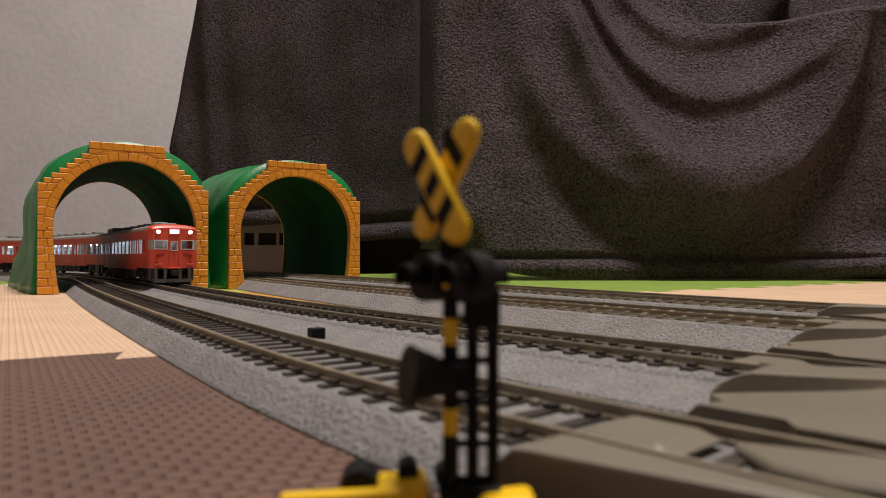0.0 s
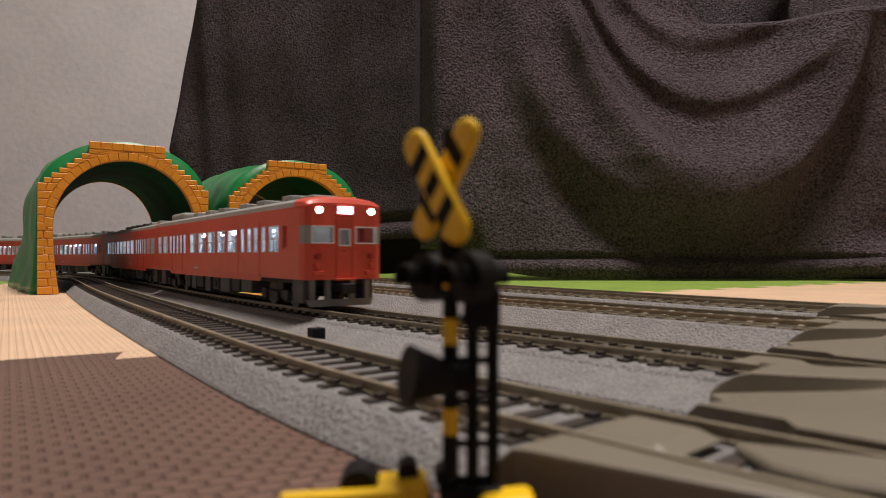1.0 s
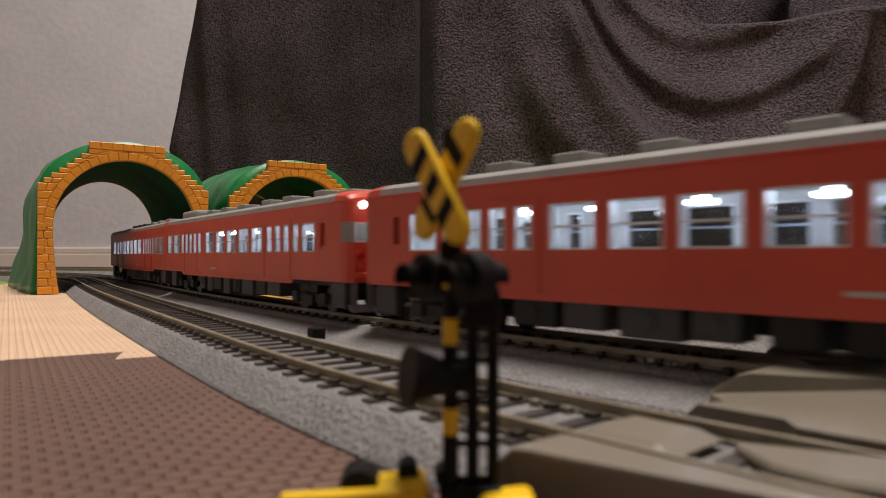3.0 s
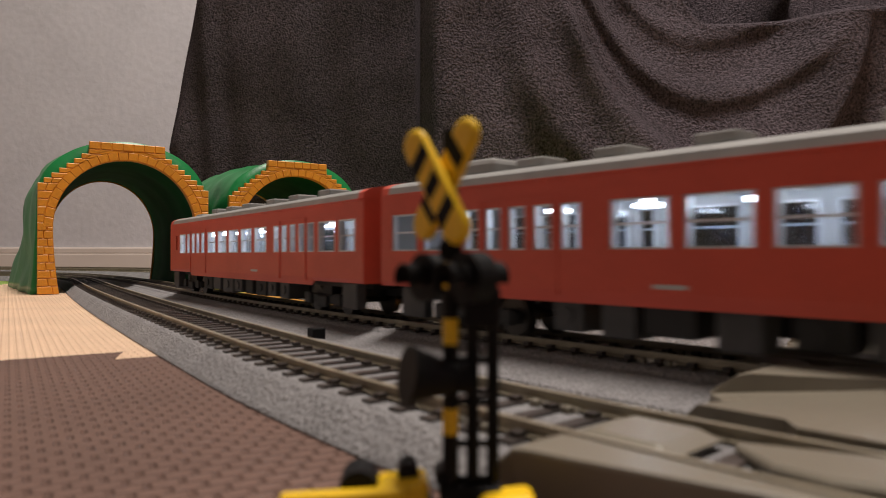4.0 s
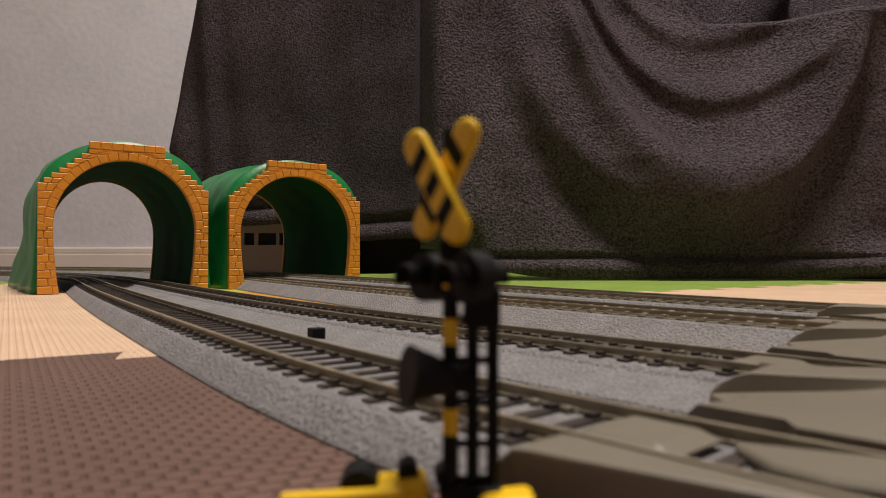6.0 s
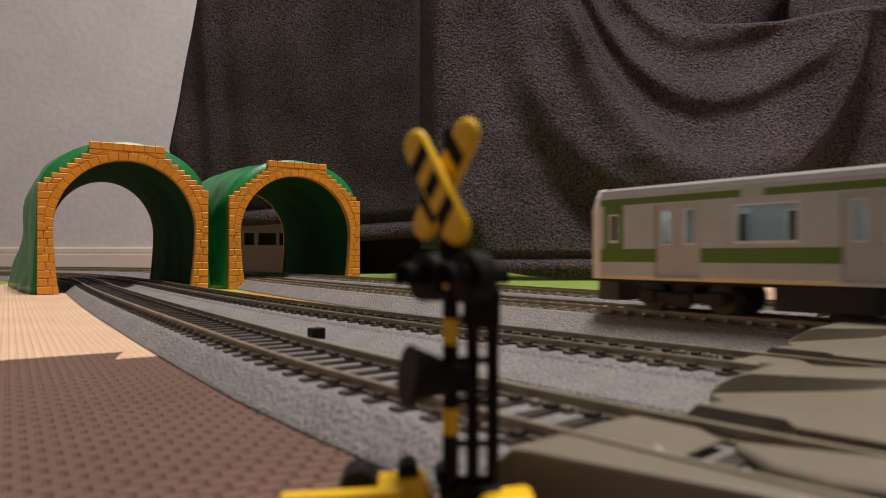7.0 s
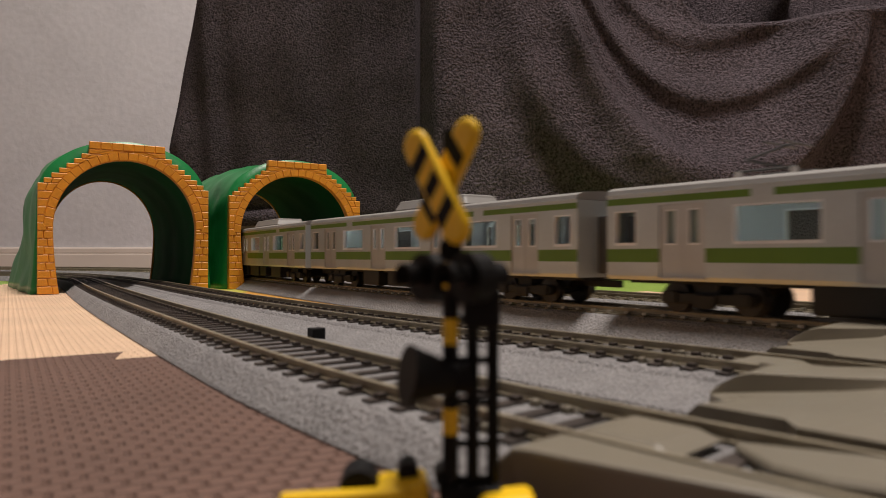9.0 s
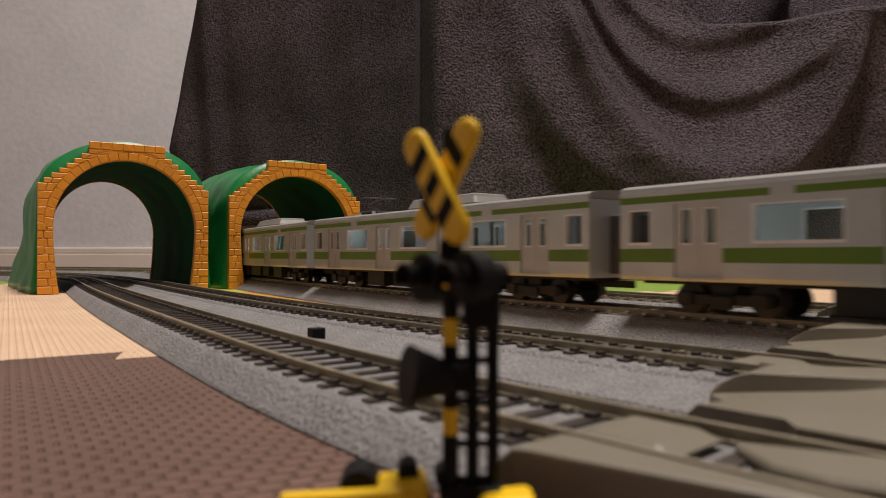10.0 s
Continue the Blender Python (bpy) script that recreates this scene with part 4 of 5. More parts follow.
def red_car(ac_box, label):
    """Diesel railcar, cab at +x, plain gangway end at -x; z = 0 on the rails."""
    top = tagged(new("railcar"), label, "train car", "red railcars")
    L, H = RED_LEN / 2, RED_HALF
    zb, zw0, zw1, zg = 0.0108, 0.0238, 0.0354, 0.0418
    spans = [(26.0, 38.6), (42.1, 47.6), (51.9, 57.7), (61.0, 66.8), (70.6, 76.4), (82.4, 96.2), (100.2, 114.0), (117.8, 131.8), (135.8, 150.2), (154.0, 168.8),
             (177.6, 183.2), (186.4, 192.0), (195.2, 200.8), (204.0, 209.6), (212.4, 218.4), (222.4, 236.2), (239.4, 251.8)]
    holes = [(L - b / 1000, L - a / 1000, zw0, zw1) for a, b in spans]
    cabdoor = (L - 0.0215, L - 0.0168, zw0 + 0.0008, zw1)
    bm = bmesh.new()
    low = zb
    cuts = [-L, -L + 0.042, -L + 0.060, L - 0.090, L - 0.050, L - 0.004]

    def side_at(s):
        def to(u, z):
            y = H if z > zb + 0.003 else H - 0.0006
            zz = z
            if z <= zb + 1e-6 and (u > L - 0.050 or u < -L + 0.042):
                zz = z + 0.0018
            return u, s * y, zz
        return to

    for s in (-1, 1):
        pierced(bm, None, cuts, [zb, zb + 0.0032, zg], holes + [cabdoor], side_at(s))
        # raised door leaves
        for a, b in ((49.6, 79.0), (184.6, 211.0)):
            dm = bmesh.new()
            for e in (a, b):
                box(dm, L - e / 1000 - 0.0003, L - e / 1000 + 0.0003, s * H - 0.0002, s * H + 0.00035, zb + 0.002, zw1 + 0.0022)
            box(dm, L - b / 1000, L - a / 1000, s * H - 0.0002, s * H + 0.00035, zw1 + 0.0018, zw1 + 0.0024)
            part("door_surround", dm, M_RED, top)
        dm = bmesh.new()
        box(dm, -L + 0.002, L - 0.006, s * H - 0.0003, s * H + 0.0005, zg - 0.0004, zg + 0.0003)
        part("gutter", dm, M_RED, top)
        dm = bmesh.new()
        box(dm, -L + 0.100, -L + 0.108, s * H - 0.0002, s * H + 0.0001, zb + 0.0042, zb + 0.0052)
        part("lettering_bar", dm, M_LINER, top, "pale bar of unreadable lettering")
        # rounded cab corner
        for y0, x0, y1, x1 in ((H, L - 0.004, H - 0.0010, L - 0.0012), (H - 0.0010, L - 0.0012, H - 0.0034, L)):
            for z0, z1 in ((zb + 0.0018, 0.0272), (0.0345, zg)):
                bm.faces.new([bm.verts.new(p) for p in ((x0, s * y0, z0), (x1, s * y1, z0), (x1, s * y1, z1), (x0, s * y0, z1))])
    # cab front with three window openings
    f_holes = [(-0.0147, -0.0048, 0.0272, 0.0345), (0.0048, 0.0147, 0.0272, 0.0345), (-0.0027, 0.0027, 0.0262, 0.0335)]
    pierced(bm, None, [-H + 0.0034, H - 0.0034], [zb + 0.0018, zg], f_holes, lambda u, z: (L, u, z))
    # plain end with the gangway opening
    pierced(bm, None, [-H, H], [zb + 0.0018, zg], [(-0.0062, 0.0062, zb + 0.003, 0.0345)], lambda u, z: (-L, u, z))
    bm.faces.new([bm.verts.new((x, y, zb + 0.004)) for x, y in ((-L, -H + 0.001), (L - 0.002, -H + 0.001), (L - 0.002, H - 0.001), (-L, H - 0.001))])
    bmesh.ops.remove_doubles(bm, verts=bm.verts, dist=0.00002)
    body = part("body", bm, M_RED, top, "vermilion red body shell")
    for s in (-1, 1):
        window_set(top, holes, H, s, M_FRAME, M_GLASS, t=0.00045)
        window_set(top, [cabdoor], H, s, M_RED, M_GLASS, bar=False)
    for a, b, z0, z1 in f_holes:
        bm = bmesh.new()
        for y0, y1, c0, c1 in ((a, a + 0.0006, z0, z1), (b - 0.0006, b, z0, z1), (a + 0.0006, b - 0.0006, z0, z0 + 0.0006), (a + 0.0006, b - 0.0006, z1 - 0.0006, z1)):
            box(bm, L - 0.0016, L + 0.0003, y0, y1, c0, c1)
        w = part("cab_window", bm, M_FRAME, top, "silver cab window frame")
        bm = bmesh.new()
        box(bm, L - 0.0012, L - 0.0010, a + 0.0005, b - 0.0005, z0 + 0.0005, z1 - 0.0005)
        p = part("pane", bm, M_GLASS, w)
        p.visible_shadow = False
    for s in (-1, 1):
        # wrap-round side panes of the cab, opaque grey painted for the glass reflections
        bm = bmesh.new()
        for y0, x0, y1, x1 in ((H, L - 0.004, H - 0.0010, L - 0.0012), (H - 0.0010, L - 0.0012, H - 0.0034, L)):
            bm.faces.new([bm.verts.new(p) for p in ((x0, s * y0, 0.0272), (x1, s * y1, 0.0272), (x1, s * y1, 0.0345), (x0, s * y0, 0.0345))])
        part("corner_pane", bm, M_ROOF, top, "corner pane, painted grey for its reflections")
        bm = bmesh.new()
        tube(bm, (L - 0.003, s * 0.0118, 0.0407), (L + 0.0009, s * 0.0118, 0.0407), 0.0018, n=20)
        hl = part("headlamp", bm, M_RED, top, "red headlamp housing")
        bm = bmesh.new()
        tube(bm, (L + 0.0009, s * 0.0118, 0.0407), (L + 0.0013, s * 0.0118, 0.0407), 0.0014, n=20)
        part("lens", bm, M_HEAD, hl, "glowing warm headlamp lens")
        bm = bmesh.new()
        tube(bm, (L - 0.0002, s * 0.0122, 0.0222), (L + 0.0010, s * 0.0122, 0.0222), 0.0013, n=16)
        part("tail_lamp", bm, M_TAIL, top, "dark red tail lamp")
        bm = bmesh.new()
        tube(bm, (L - 0.0002, s * 0.0122, 0.0186), (L + 0.0012, s * 0.0122, 0.0186), 0.0011, n=12)
        box(bm, L - 0.0002, L + 0.0011, s * 0.0118 - 0.0024, s * 0.0118 + 0.0024, 0.0142, 0.0163, 0.0004)
        box(bm, L - 0.0002, L + 0.0006, s * 0.0095 - 0.0028, s * 0.0095 + 0.0028, 0.0245, 0.0251)
        part("jumper_socket", bm, M_RED, top)
    bm = bmesh.new()
    box(bm, L - 0.003, L + 0.0006, -0.0042, 0.0042, 0.0385, 0.0434, 0.0006)
    sg = part("destination_box", bm, M_RED, top)
    bm = bmesh.new()
    box(bm, L + 0.0006, L + 0.0009, -0.0033, 0.0033, 0.0394, 0.0425)
    part("destination_panel", bm, M_SIGN, sg, "glowing violet-white destination panel")
    bm = bmesh.new()
    for y in (-0.0036, 0.0036):
        box(bm, L - 0.0002, L + 0.0004, y - 0.0002, y + 0.0002, zb + 0.002, 0.0385)
    box(bm, L - 0.0002, L + 0.0016, -0.0045, 0.0045, zb + 0.0014, zb + 0.0024, 0.0003)
    tube(bm, (L + 0.0001, 0.0, 0.0245), (L + 0.0008, 0.0, 0.0245), 0.0005, n=10)
    part("front_door", bm, M_RED, top, "red gangway door frame")
    # snow plough, coupler
    bm = bmesh.new()
    out = [(-0.0135, 0.0016), (0.0135, 0.0016), (0.0150, 0.0044), (-0.0150, 0.0044)]
    a = [bm.verts.new((L - 0.001 - abs(y) * 0.12, y, z)) for y, z in out]
    b = [bm.verts.new((L - 0.003 - abs(y) * 0.12, y, z)) for y, z in out]
    for i in range(4):
        bm.faces.new((a[i], a[(i + 1) % 4], b[(i + 1) % 4], b[i]))
    bm.faces.new(a)
    bm.faces.new(b[::-1])
    for y in (-0.0125, -0.0055, 0.0055, 0.0125):
        box(bm, L - 0.0055, L - 0.0035, y - 0.0011, y + 0.0011, 0.0040, 0.0128)
    part("plough", bm, M_PLOUGH, top, "light grey snow plough")
    for e in (-1, 1):
        bm = bmesh.new()
        box(bm, min(e * (L - 0.012), e * (L + 0.0043)), max(e * (L - 0.012), e * (L + 0.0043)), -0.0016, 0.0016, 0.0075, 0.0105, 0.0004)
        box(bm, min(e * (L + 0.0014), e * (L + 0.0045)), max(e * (L + 0.0014), e * (L + 0.0045)), -0.0028, 0.0028, 0.0070, 0.0110, 0.0004)
        part("coupler", bm, M_DARK, top)
    # gangway bellows at the plain end
    bm = bmesh.new()
    box(bm, -L - 0.0040, -L - 0.0001, -0.0066, 0.0066, zb + 0.0022, 0.0355, 0.0006)
    part("gangway", bm, M_GANG, top, "dark gangway bellows")
    # roof: grey, red at the cab end
    part("roof", roof_mesh(RED_LEN, H, zg + 0.0002, 0.0050, -L + 0.004, L - 0.010), M_ROOF, top, "grey roof", smooth=False)
    bm = bmesh.new()
    rows = []
    for x, f, g in ((L - 0.0099, 1.0, 1.0), (L - 0.008, 0.98, 1.0), (L - 0.004, 0.90, 0.99), (L - 0.0014, 0.72, 0.95), (L - 0.0001, 0.35, 0.90)):
        rows.append([bm.verts.new((x, H * g * math.cos(math.pi * i / 14), zg + 0.0002 + 0.0052 * f * math.sin(math.pi * i / 14) ** 0.55)) for i in range(15)])
    for a, b in zip(rows[:-1], rows[1:]):
        for i in range(14):
            bm.faces.new((a[i], a[i + 1], b[i + 1], b[i]))
    bm.faces.new(rows[0][::-1])
    bm.faces.new(rows[-1])
    part("roof_front", bm, M_RED, top, "red domed roof end")
    bm = roof_mesh(RED_LEN, H, zg + 0.0002, 0.0051, -L, -L + 0.0039)
    part("roof_end", bm, M_RED, top)
    vents = [0.050, 0.085, 0.112, 0.150, 0.178, 0.205] if ac_box else [0.052, 0.078, 0.105, 0.140, 0.168, 0.200]
    for d in vents:
        bm = bmesh.new()
        x = L - d
        box(bm, x - 0.0052, x + 0.0052, -0.0050, 0.0050, 0.0478, 0.0503, 0.0005)
        box(bm, x - 0.0048, x + 0.0048, -0.0044, 0.0044, 0.0462, 0.0479)
        part("roof_vent", bm, M_ROOF, top, "grey roof ventilator")
    bm = bmesh.new()
    box(bm, L - 0.032, L - 0.018, -0.006, 0.006, 0.0458, 0.0485, 0.0006)
    part("roof_vent", bm, M_ROOF, top, "grey roof ventilator")
    if ac_box:
        bm = bmesh.new()
        box(bm, -L + 0.012, -L + 0.044, -0.0105, 0.0105, 0.0452, 0.0510, 0.0018)
        part("roof_tank", bm, M_ROOF, top, "large grey roof tank")
    # underfloor boxes
    rnd = random.Random(3)
    x = -L + 0.070
    while x < L - 0.070:
        w = rnd.uniform(0.007, 0.016)
        for s in (-1, 1):
            bm = bmesh.new()
            box(bm, x, x + w, min(s * 0.006, s * 0.0155), max(s * 0.006, s * 0.0155), rnd.uniform(0.0022, 0.0045), 0.0125, 0.0006)
            if rnd.random() < 0.5:
                tube(bm, (x + w * 0.5, s * 0.0150, 0.0075), (x + w * 0.5, s * 0.0160, 0.0075), 0.0020, n=12)
            part("equipment_box", bm, M_UNDER if rnd.random() < 0.7 else M_DARK, top)
        x += w + rnd.uniform(0.0015, 0.006)
    for d in (0.0105, RED_LEN - 0.014):
        for s in (-1, 1):
            bm = bmesh.new()
            box(bm, L - d - 0.0055, L - d + 0.0055, min(s * 0.0120, s * 0.0160), max(s * 0.0120, s * 0.0160), 0.0030, 0.0125, 0.0004)
            part("step_box", bm, M_UNDER, top, "grey step box")
    bm = bmesh.new()
    box(bm, -L + 0.004, L - 0.006, -0.0120, 0.0120, 0.0105, 0.0140)
    part("underframe", bm, M_DARK, top)
    # Fill light added under the cab ceiling to brighten the cab windows.
    bm = bmesh.new()
    box(bm, L - 0.017, L - 0.011, -0.0020, 0.0020, 0.0376, 0.0386)
    part("cab_fill", bm, M_DIM, top, "small white fill light added in the cab")
    bm = bmesh.new()
    box(bm, L - 0.0080, L - 0.0035, -0.0135, -0.0045, 0.0150, 0.0268, 0.0004)
    part("driver_desk", bm, M_UNDER, top, "grey driver's desk")
    bogie(top, L - 0.039)
    bogie(top, -L + 0.039)
    interior(top, RED_LEN, H, 0.0150, 0.0392, M_STRIP, holes, lamp_z=0.0345)
    return top


CAB_LEN, GREEN_LEN, GREEN_HALF = 0.2602, 0.2525, 0.0184


def silver_car(cab, pantograph, label):
    """Commuter car with lime stripes, +x forward; z = 0 on the rails."""
    top = tagged(new("train_car"), label, "train car", "green-striped commuter cars")
    length = CAB_LEN if cab else GREEN_LEN
    L, H = length / 2, GREEN_HALF
    zb, zg = 0.0113, 0.0420
    zw0, zw1 = 0.0236, 0.0362
    st0, st1, ss0, ss1 = 0.0176, 0.0224, 0.0384, 0.0408
    P = 0.0635
    doors = [L - 0.2280, L - 0.1645, L - 0.0990, L - 0.0385] if cab else [(k - 1.5) * P for k in range(4)]
    wins = []
    for k in range(3):
        half_w = 0.0100 if cab and k == 2 else 0.0134
        c = (doors[k] + doors[k + 1]) / 2
        wins.append((c - half_w, c + half_w, zw0, zw1))
    wins.append((-L + 0.0035, -L + 0.0130, zw0, zw1))
    if not cab:
        wins.append((L - 0.0130, L - 0.0035, zw0, zw1))
    else:
        wins.append((L - 0.0142, L - 0.0100, zw0 + 0.001, zw1 - 0.0010))
    dwins = []
    for d in doors:
        dwins += [(d - 0.0066, d - 0.0022, zw0, zw1 - 0.0004), (d + 0.0022, d + 0.0066, zw0, zw1 - 0.0004)]
    dh = [(d - 0.0086, d + 0.0086, zb + 0.0014, 0.0376) for d in doors]
    bm = bmesh.new()
    nose = 0.006 if cab else 0.0

    def paint(u, z):
        if st0 < z < st1 or ss0 < z < ss1 or (cab and L - 0.0165 < u < L - 0.0078 and st0 < z < ss1):
            return 1
        return 0

    for s in (-1, 1):
        pierced(bm, None, [-L, L - nose] + ([L - 0.0165, L - 0.0078] if cab else []), [zb, zb + 0.0016, st0, st1, zw0, zw1, ss0, ss1, zg], wins + dh,
                lambda u, z: (u, s * (H if z > zb + 0.001 else H - 0.0005), z), paint)
        # bare plates that break the upper stripe
        for c in ((doors[0] + doors[1]) / 2, (doors[2] + doors[3]) / 2 + 0.004):
            dm = bmesh.new()
            box(dm, c - 0.0036, c + 0.0036, s * H - 0.0001, s * H + 0.00015, ss0 - 0.0001, ss1 + 0.0001)
            part("bare_plate", dm, M_STEEL, top)
        dm = bmesh.new()
        box(dm, -L, L - nose, s * H - 0.0003, s * H + 0.0004, zg - 0.0003, zg + 0.0003)
        part("gutter", dm, M_STEEL, top)
    pierced(bm, None, [-H, H], [zb, zg], [(-0.0062, 0.0062, zb + 0.002, 0.0350)], lambda u, z: (-L, u, z))
    if not cab:
        pierced(bm, None, [-H, H], [zb, zg], [(-0.0062, 0.0062, zb + 0.002, 0.0350)], lambda u, z: (L, u, z))
    bm.faces.new([bm.verts.new((x, y, zb + 0.003)) for x, y in ((-L, -H + 0.001), (L - 0.002, -H + 0.001), (L - 0.002, H - 0.001), (-L, H - 0.001))])
    bmesh.ops.remove_doubles(bm, verts=bm.verts, dist=0.00002)
    part("body", bm, [M_STEEL, M_LIME], top, "silver body with lime-green stripes")
    for s in (-1, 1):
        window_set(top, wins, H, s, M_FRAME, M_GLASS2, bar=False, t=0.0005)
        for d, h in zip(doors, dh):
            bm = bmesh.new()
            mine = [w for w in dwins if h[0] < w[0] < h[1]]
            pierced(bm, None, [h[0], h[1]], [h[2], h[3]], mine, lambda u, z: (u, s * (H - 0.0006), z))
            for u in (h[0], h[1]):
                bm.faces.new([bm.verts.new(p) for p in ((u, s * (H - 0.0006), h[2]), (u, s * H, h[2]), (u, s * H, h[3]), (u, s * (H - 0.0006), h[3]))])
            for z in (h[2], h[3]):
                bm.faces.new([bm.verts.new(p) for p in ((h[0], s * (H - 0.0006), z), (h[1], s * (H - 0.0006), z), (h[1], s * H, z), (h[0], s * H, z))])
            box(bm, d - 0.00015, d + 0.00015, s * (H - 0.0006) - 0.0002, s * (H - 0.0006) + 0.0001, h[2], h[3])
            box(bm, h[0] - 0.0004, h[1] + 0.0004, s * H - 0.0003, s * H + 0.0005, h[2] - 0.0007, h[2])
            door = part("door", bm, M_DOORS, top, "brushed silver double door")
            for a, b, z0, z1 in mine:
                bm = bmesh.new()
                t = 0.0004
                for x0, x1, c0, c1 in ((a, a + t, z0, z1), (b - t, b, z0, z1), (a + t, b - t, z0, z0 + t * 1.5), (a + t, b - t, z1 - t, z1)):
                    box(bm, x0, x1, s * (H - 0.0008) - 0.0004, s * (H - 0.0008) + 0.0004, c0, c1)
                part("door_window", bm, M_FRAME, door, "silver door window frame")
                bm = bmesh.new()
                box(bm, a + t * 0.8, b - t * 0.8, s * (H - 0.0012) - 0.0001, s * (H - 0.0012) + 0.0001, z0 + t * 0.8, z1 - t * 0.8)
                p = part("door_pane", bm, M_GLASS2, door)
                p.visible_shadow = False
    if cab:
        # rounded white cab front
        bm = bmesh.new()
        n = 6
        rows = []
        for i in range(n + 1):
            a = math.pi / 2 * i / n
            x, y = L - nose + nose * math.sin(a), H - 0.004 * (1 - math.cos(a))
            rows.append((x, y))
        prof = rows + [(x, -y) for x, y in rows[::-1]]
        zs = [zb, 0.0240, 0.0370, zg, zg + 0.0030]
        lay = [[bm.verts.new((x - 0.0006 * k if k > 2 else x, y * (1 if k < 4 else 0.93), z)) for x, y in prof] for k, z in enumerate(zs)]
        for k in range(4):
            for i in range(len(prof) - 1):
                f = bm.faces.new((lay[k][i], lay[k][i + 1], lay[k + 1][i + 1], lay[k + 1][i]))
                if k == 1 and 3 < i < len(prof) - 5:
                    f.material_index = 1
        bm.faces.new(lay[-1])
        part("cab_front", bm, [M_CABW, M_BLACKP], top, "white rounded cab front with a black window band")
        bm = bmesh.new()
        box(bm, L - 0.010, L - 0.0005, -0.0130, 0.0130, 0.0030, zb - 0.0005, 0.0008)
        part("skirt", bm, M_UNDER, top, "grey front skirt")
    part("roof", roof_mesh(length, H, zg + 0.0002, 0.0038, -L + 0.0003, L - nose), M_ROOFS, top, "light grey roof")
    bm = bmesh.new()
    a, b = -0.044, 0.024
    if pantograph:
        a, b = -0.046, 0.016
    vs = box(bm, a, b, -0.0118, 0.0118, 0.0448, 0.0510, 0.0014)
    for v in bm.verts:
        if v.co.z > 0.048:
            v.co.x = a + (b - a) * 0.5 + (v.co.x - a - (b - a) * 0.5) * 0.93
            v.co.y *= 0.88
    part("air_conditioner", bm, M_ROOFS, top, "light grey roof air conditioner")
    if pantograph:
        px = 0.072
        for y in (-0.007, 0.007):
            for dx in (-0.009, 0.009):
                bm = bmesh.new()
                tube(bm, (px + dx, y, 0.0440), (px + dx, y, 0.0478), 0.0010, n=10)
                part("insulator", bm, M_CABW, top, "white insulator")
        pieces = [("pantograph_base", (px - 0.010, y, 0.0478), (px + 0.010, y, 0.0478), 0.0005) for y in (-0.007, 0.007)]
        pieces += [("pantograph_base", (px - 0.006, -0.007, 0.0478), (px - 0.006, 0.007, 0.0478), 0.0005),
                   ("lower_arm", (px - 0.006, 0, 0.0478), (px + 0.010, 0, 0.0525), 0.0006), ("upper_arm", (px + 0.010, 0, 0.0525), (px - 0.004, 0, 0.0560), 0.0005),
                   ("head_bar", (px - 0.0065, -0.011, 0.0562), (px - 0.0065, 0.011, 0.0562), 0.0004), ("head_bar", (px - 0.0015, -0.011, 0.0562), (px - 0.0015, 0.011, 0.0562), 0.0004),
                   ("head_link", (px - 0.0065, 0, 0.0560), (px - 0.0015, 0, 0.0560), 0.0004)]
        for name, p0, p1, r in pieces:
            bm = bmesh.new()
            tube(bm, p0, p1, r, n=6)
            part(name, bm, M_UNDER, top, "thin grey pantograph bar")
    for e in ((-1,) if cab else (-1, 1)):
        bm = bmesh.new()
        box(bm, min(e * L, e * (L + 0.0064)), max(e * L, e * (L + 0.0064)), -0.0068, 0.0068, zb + 0.0016, 0.0358, 0.0005)
        part("gangway", bm, M_GANG, top, "dark gangway bellows")
    rnd = random.Random(8 + cab)
    x = -L + 0.066
    while x < L - 0.080:
        w = rnd.uniform(0.016, 0.034)
        for s in (-1, 1):
            bm = bmesh.new()
            box(bm, x, x + w, min(s * 0.006, s * 0.0158), max(s * 0.006, s * 0.0158), rnd.uniform(0.0024, 0.0032), 0.0125, 0.0005)
            part("equipment_box", bm, M_DARK, top)
        x += w + rnd.uniform(0.004, 0.017)
    bm = bmesh.new()
    box(bm, -L + 0.003, L - 0.006, -0.0125, 0.0125, 0.0100, 0.0140)
    part("underframe", bm, M_DARK, top)
    bm = bmesh.new()
    box(bm, -L - 0.0062, -L + 0.012, -0.0014, 0.0014, 0.0072, 0.0100, 0.0004)
    part("coupler", bm, M_DARK, top)
    bogie(top, L - 0.0370)
    bogie(top, -L + 0.0370)
    interior(top, length, H, 0.0145, 0.0400, M_DIM, wins + [(h[0], h[1], h[2] + 0.004, h[3]) for h in dh])
    return top


M_CABW = material("cab_white", (0.85, 0.84, 0.82), 0.38, vary=0.04, scale=60)
M_ROOFS = material("roof_light_grey", (0.27, 0.265, 0.255), 0.5, vary=0.06, scale=60)

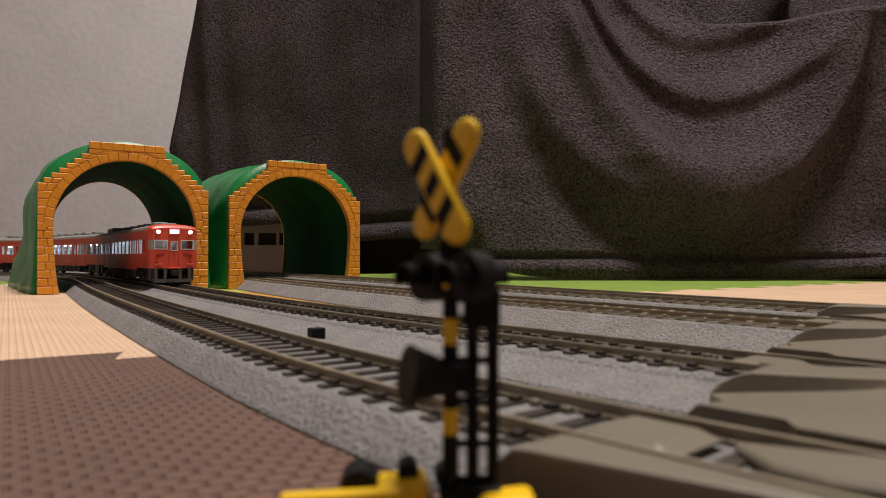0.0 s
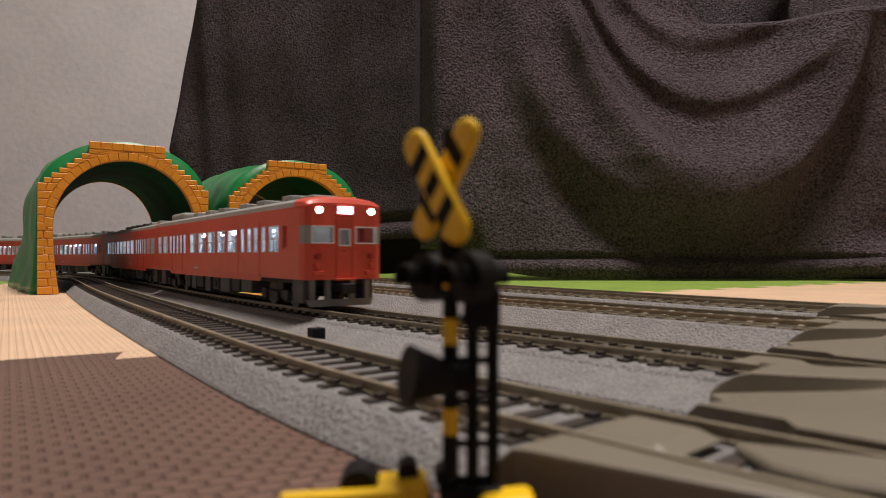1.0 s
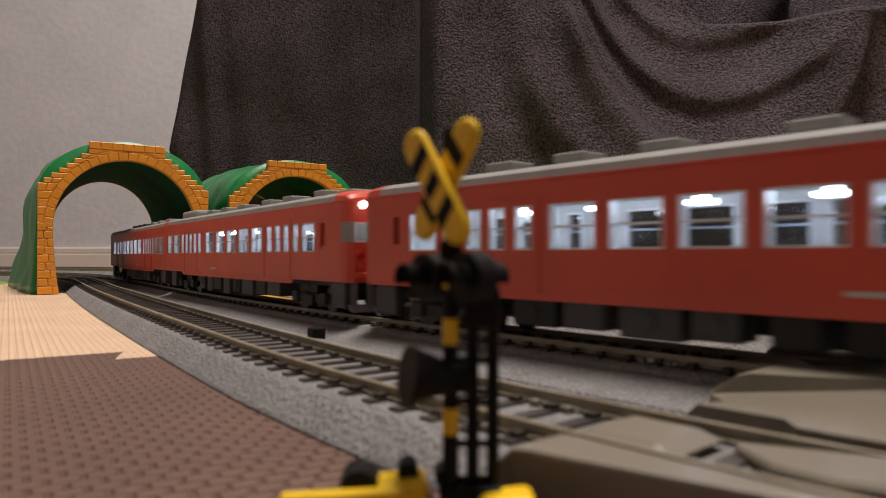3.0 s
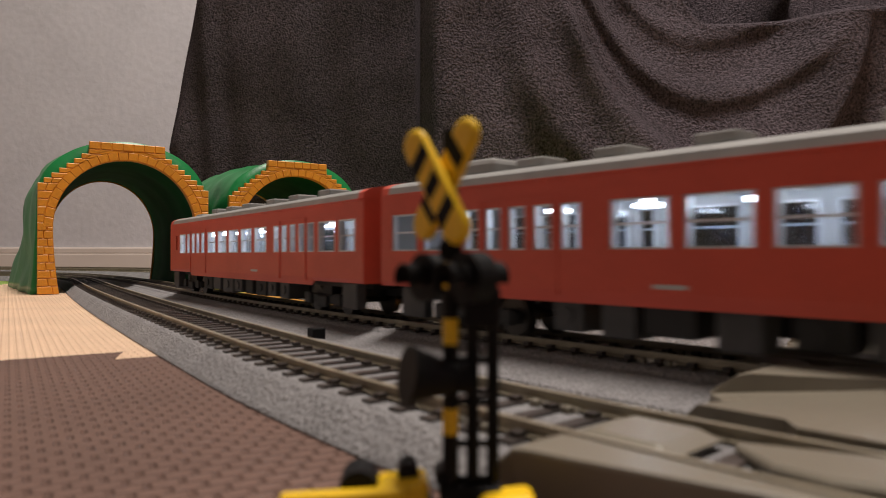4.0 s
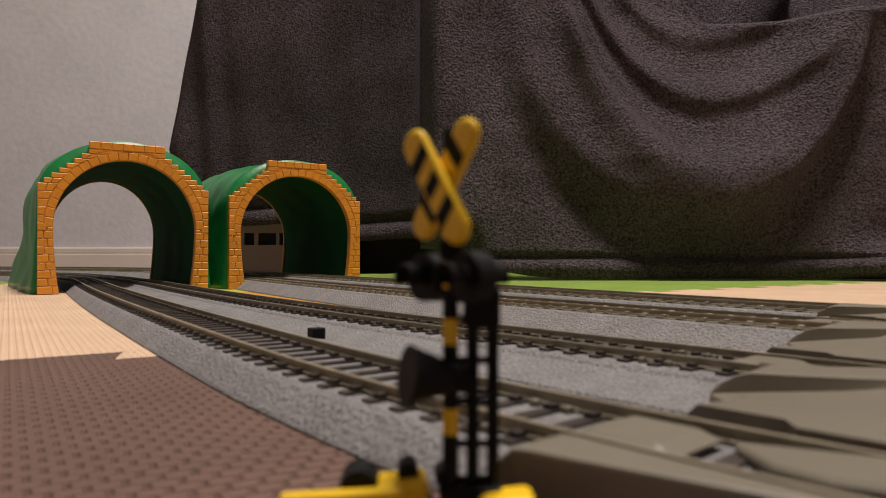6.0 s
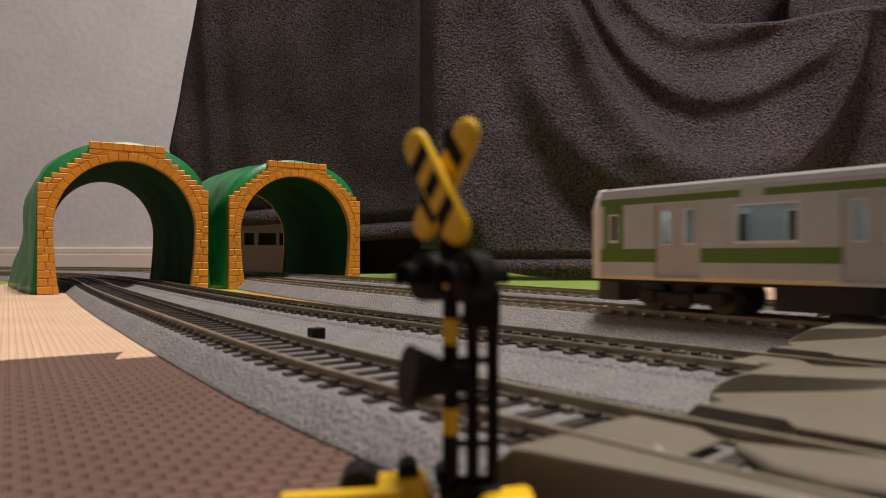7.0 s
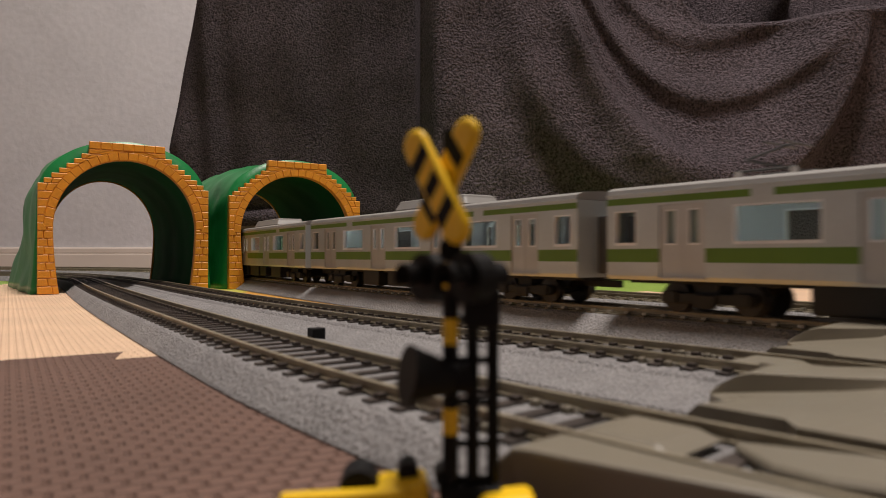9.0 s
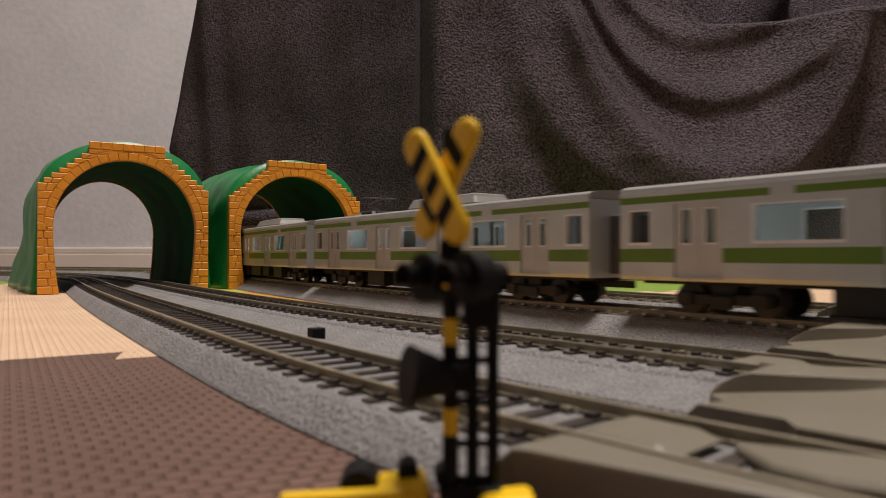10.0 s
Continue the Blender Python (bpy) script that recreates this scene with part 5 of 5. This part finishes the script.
red_a = red_car(True, "vermilion red railcar with lit windows and a large roof tank")
red_b = red_car(False, "vermilion red railcar with lit windows and small roof ventilators")
red_train = [red_a, red_b, copy_thing(red_a, Matrix.Identity(4)), copy_thing(red_b, Matrix.Identity(4))]
grn_a = silver_car(True, False, "silver commuter cab car with lime-green stripes and white front")
grn_b = silver_car(False, False, "silver commuter car with lime-green stripes and roof air conditioner")
grn_c = silver_car(False, True, "silver commuter car with lime-green stripes and pantograph")
green_train = [grn_a, grn_b, grn_c, copy_thing(grn_b, Matrix.Identity(4)), copy_thing(grn_c, Matrix.Identity(4))]


def between_rows(table, t):
    """Smooth reading of (time, place) rows."""
    for (t0, s0), (t1, s1) in zip(table[:-1], table[1:]):
        if t <= t1:
            return s0 + (s1 - s0) * (t - t0) / (t1 - t0)
    return table[-1][1]


RED_FRONT = [(0.0, 0.572), (0.5, 0.416), (1.0, 0.272), (1.5, 0.127), (2.5, -0.156), (4.0, -0.574), (4.5, -0.713), (5.0, -0.851), (5.5, -0.980), (10.0, -2.20)]
GREEN_FRONT = [(0.0, -1.60), (6.8, 0.2295), (7.2, 0.339), (7.5, 0.419), (8.1, 0.5745), (8.6, 0.7045), (9.0, 0.810), (10.0, 1.0695)]


def car_pose(line, s, half, forward, up):
    """The pose of a car whose middle is at s, standing on its two bogies."""
    ax, ay, _ = line.at(s - half)
    bx, by, _ = line.at(s + half)
    d = Vector((bx - ax, by - ay)) * forward
    return pose((ax + bx) / 2, (ay + by) / 2, RAIL_TOP + up, 0, 0, math.degrees(math.atan2(d.y, d.x)))


def motions():
    times = [i * 0.25 for i in range(41)]
    for k, car in enumerate(red_train):
        mid = RED_LEN / 2 + k * 0.267
        walk(car, [(t, car_pose(TRACK_2, between_rows(RED_FRONT, t) + mid, 0.0899, -1 if k % 2 == 0 else 1, TRACK_2.lift)) for t in times])
    for k, car in enumerate(green_train):
        mid = CAB_LEN / 2 if k == 0 else 0.2695 + (k - 1) * 0.2655 + GREEN_LEN / 2
        walk(car, [(t, car_pose(TRACK_3, between_rows(GREEN_FRONT, t) - mid, 0.0931, 1, TRACK_3.lift)) for t in times])


motions()
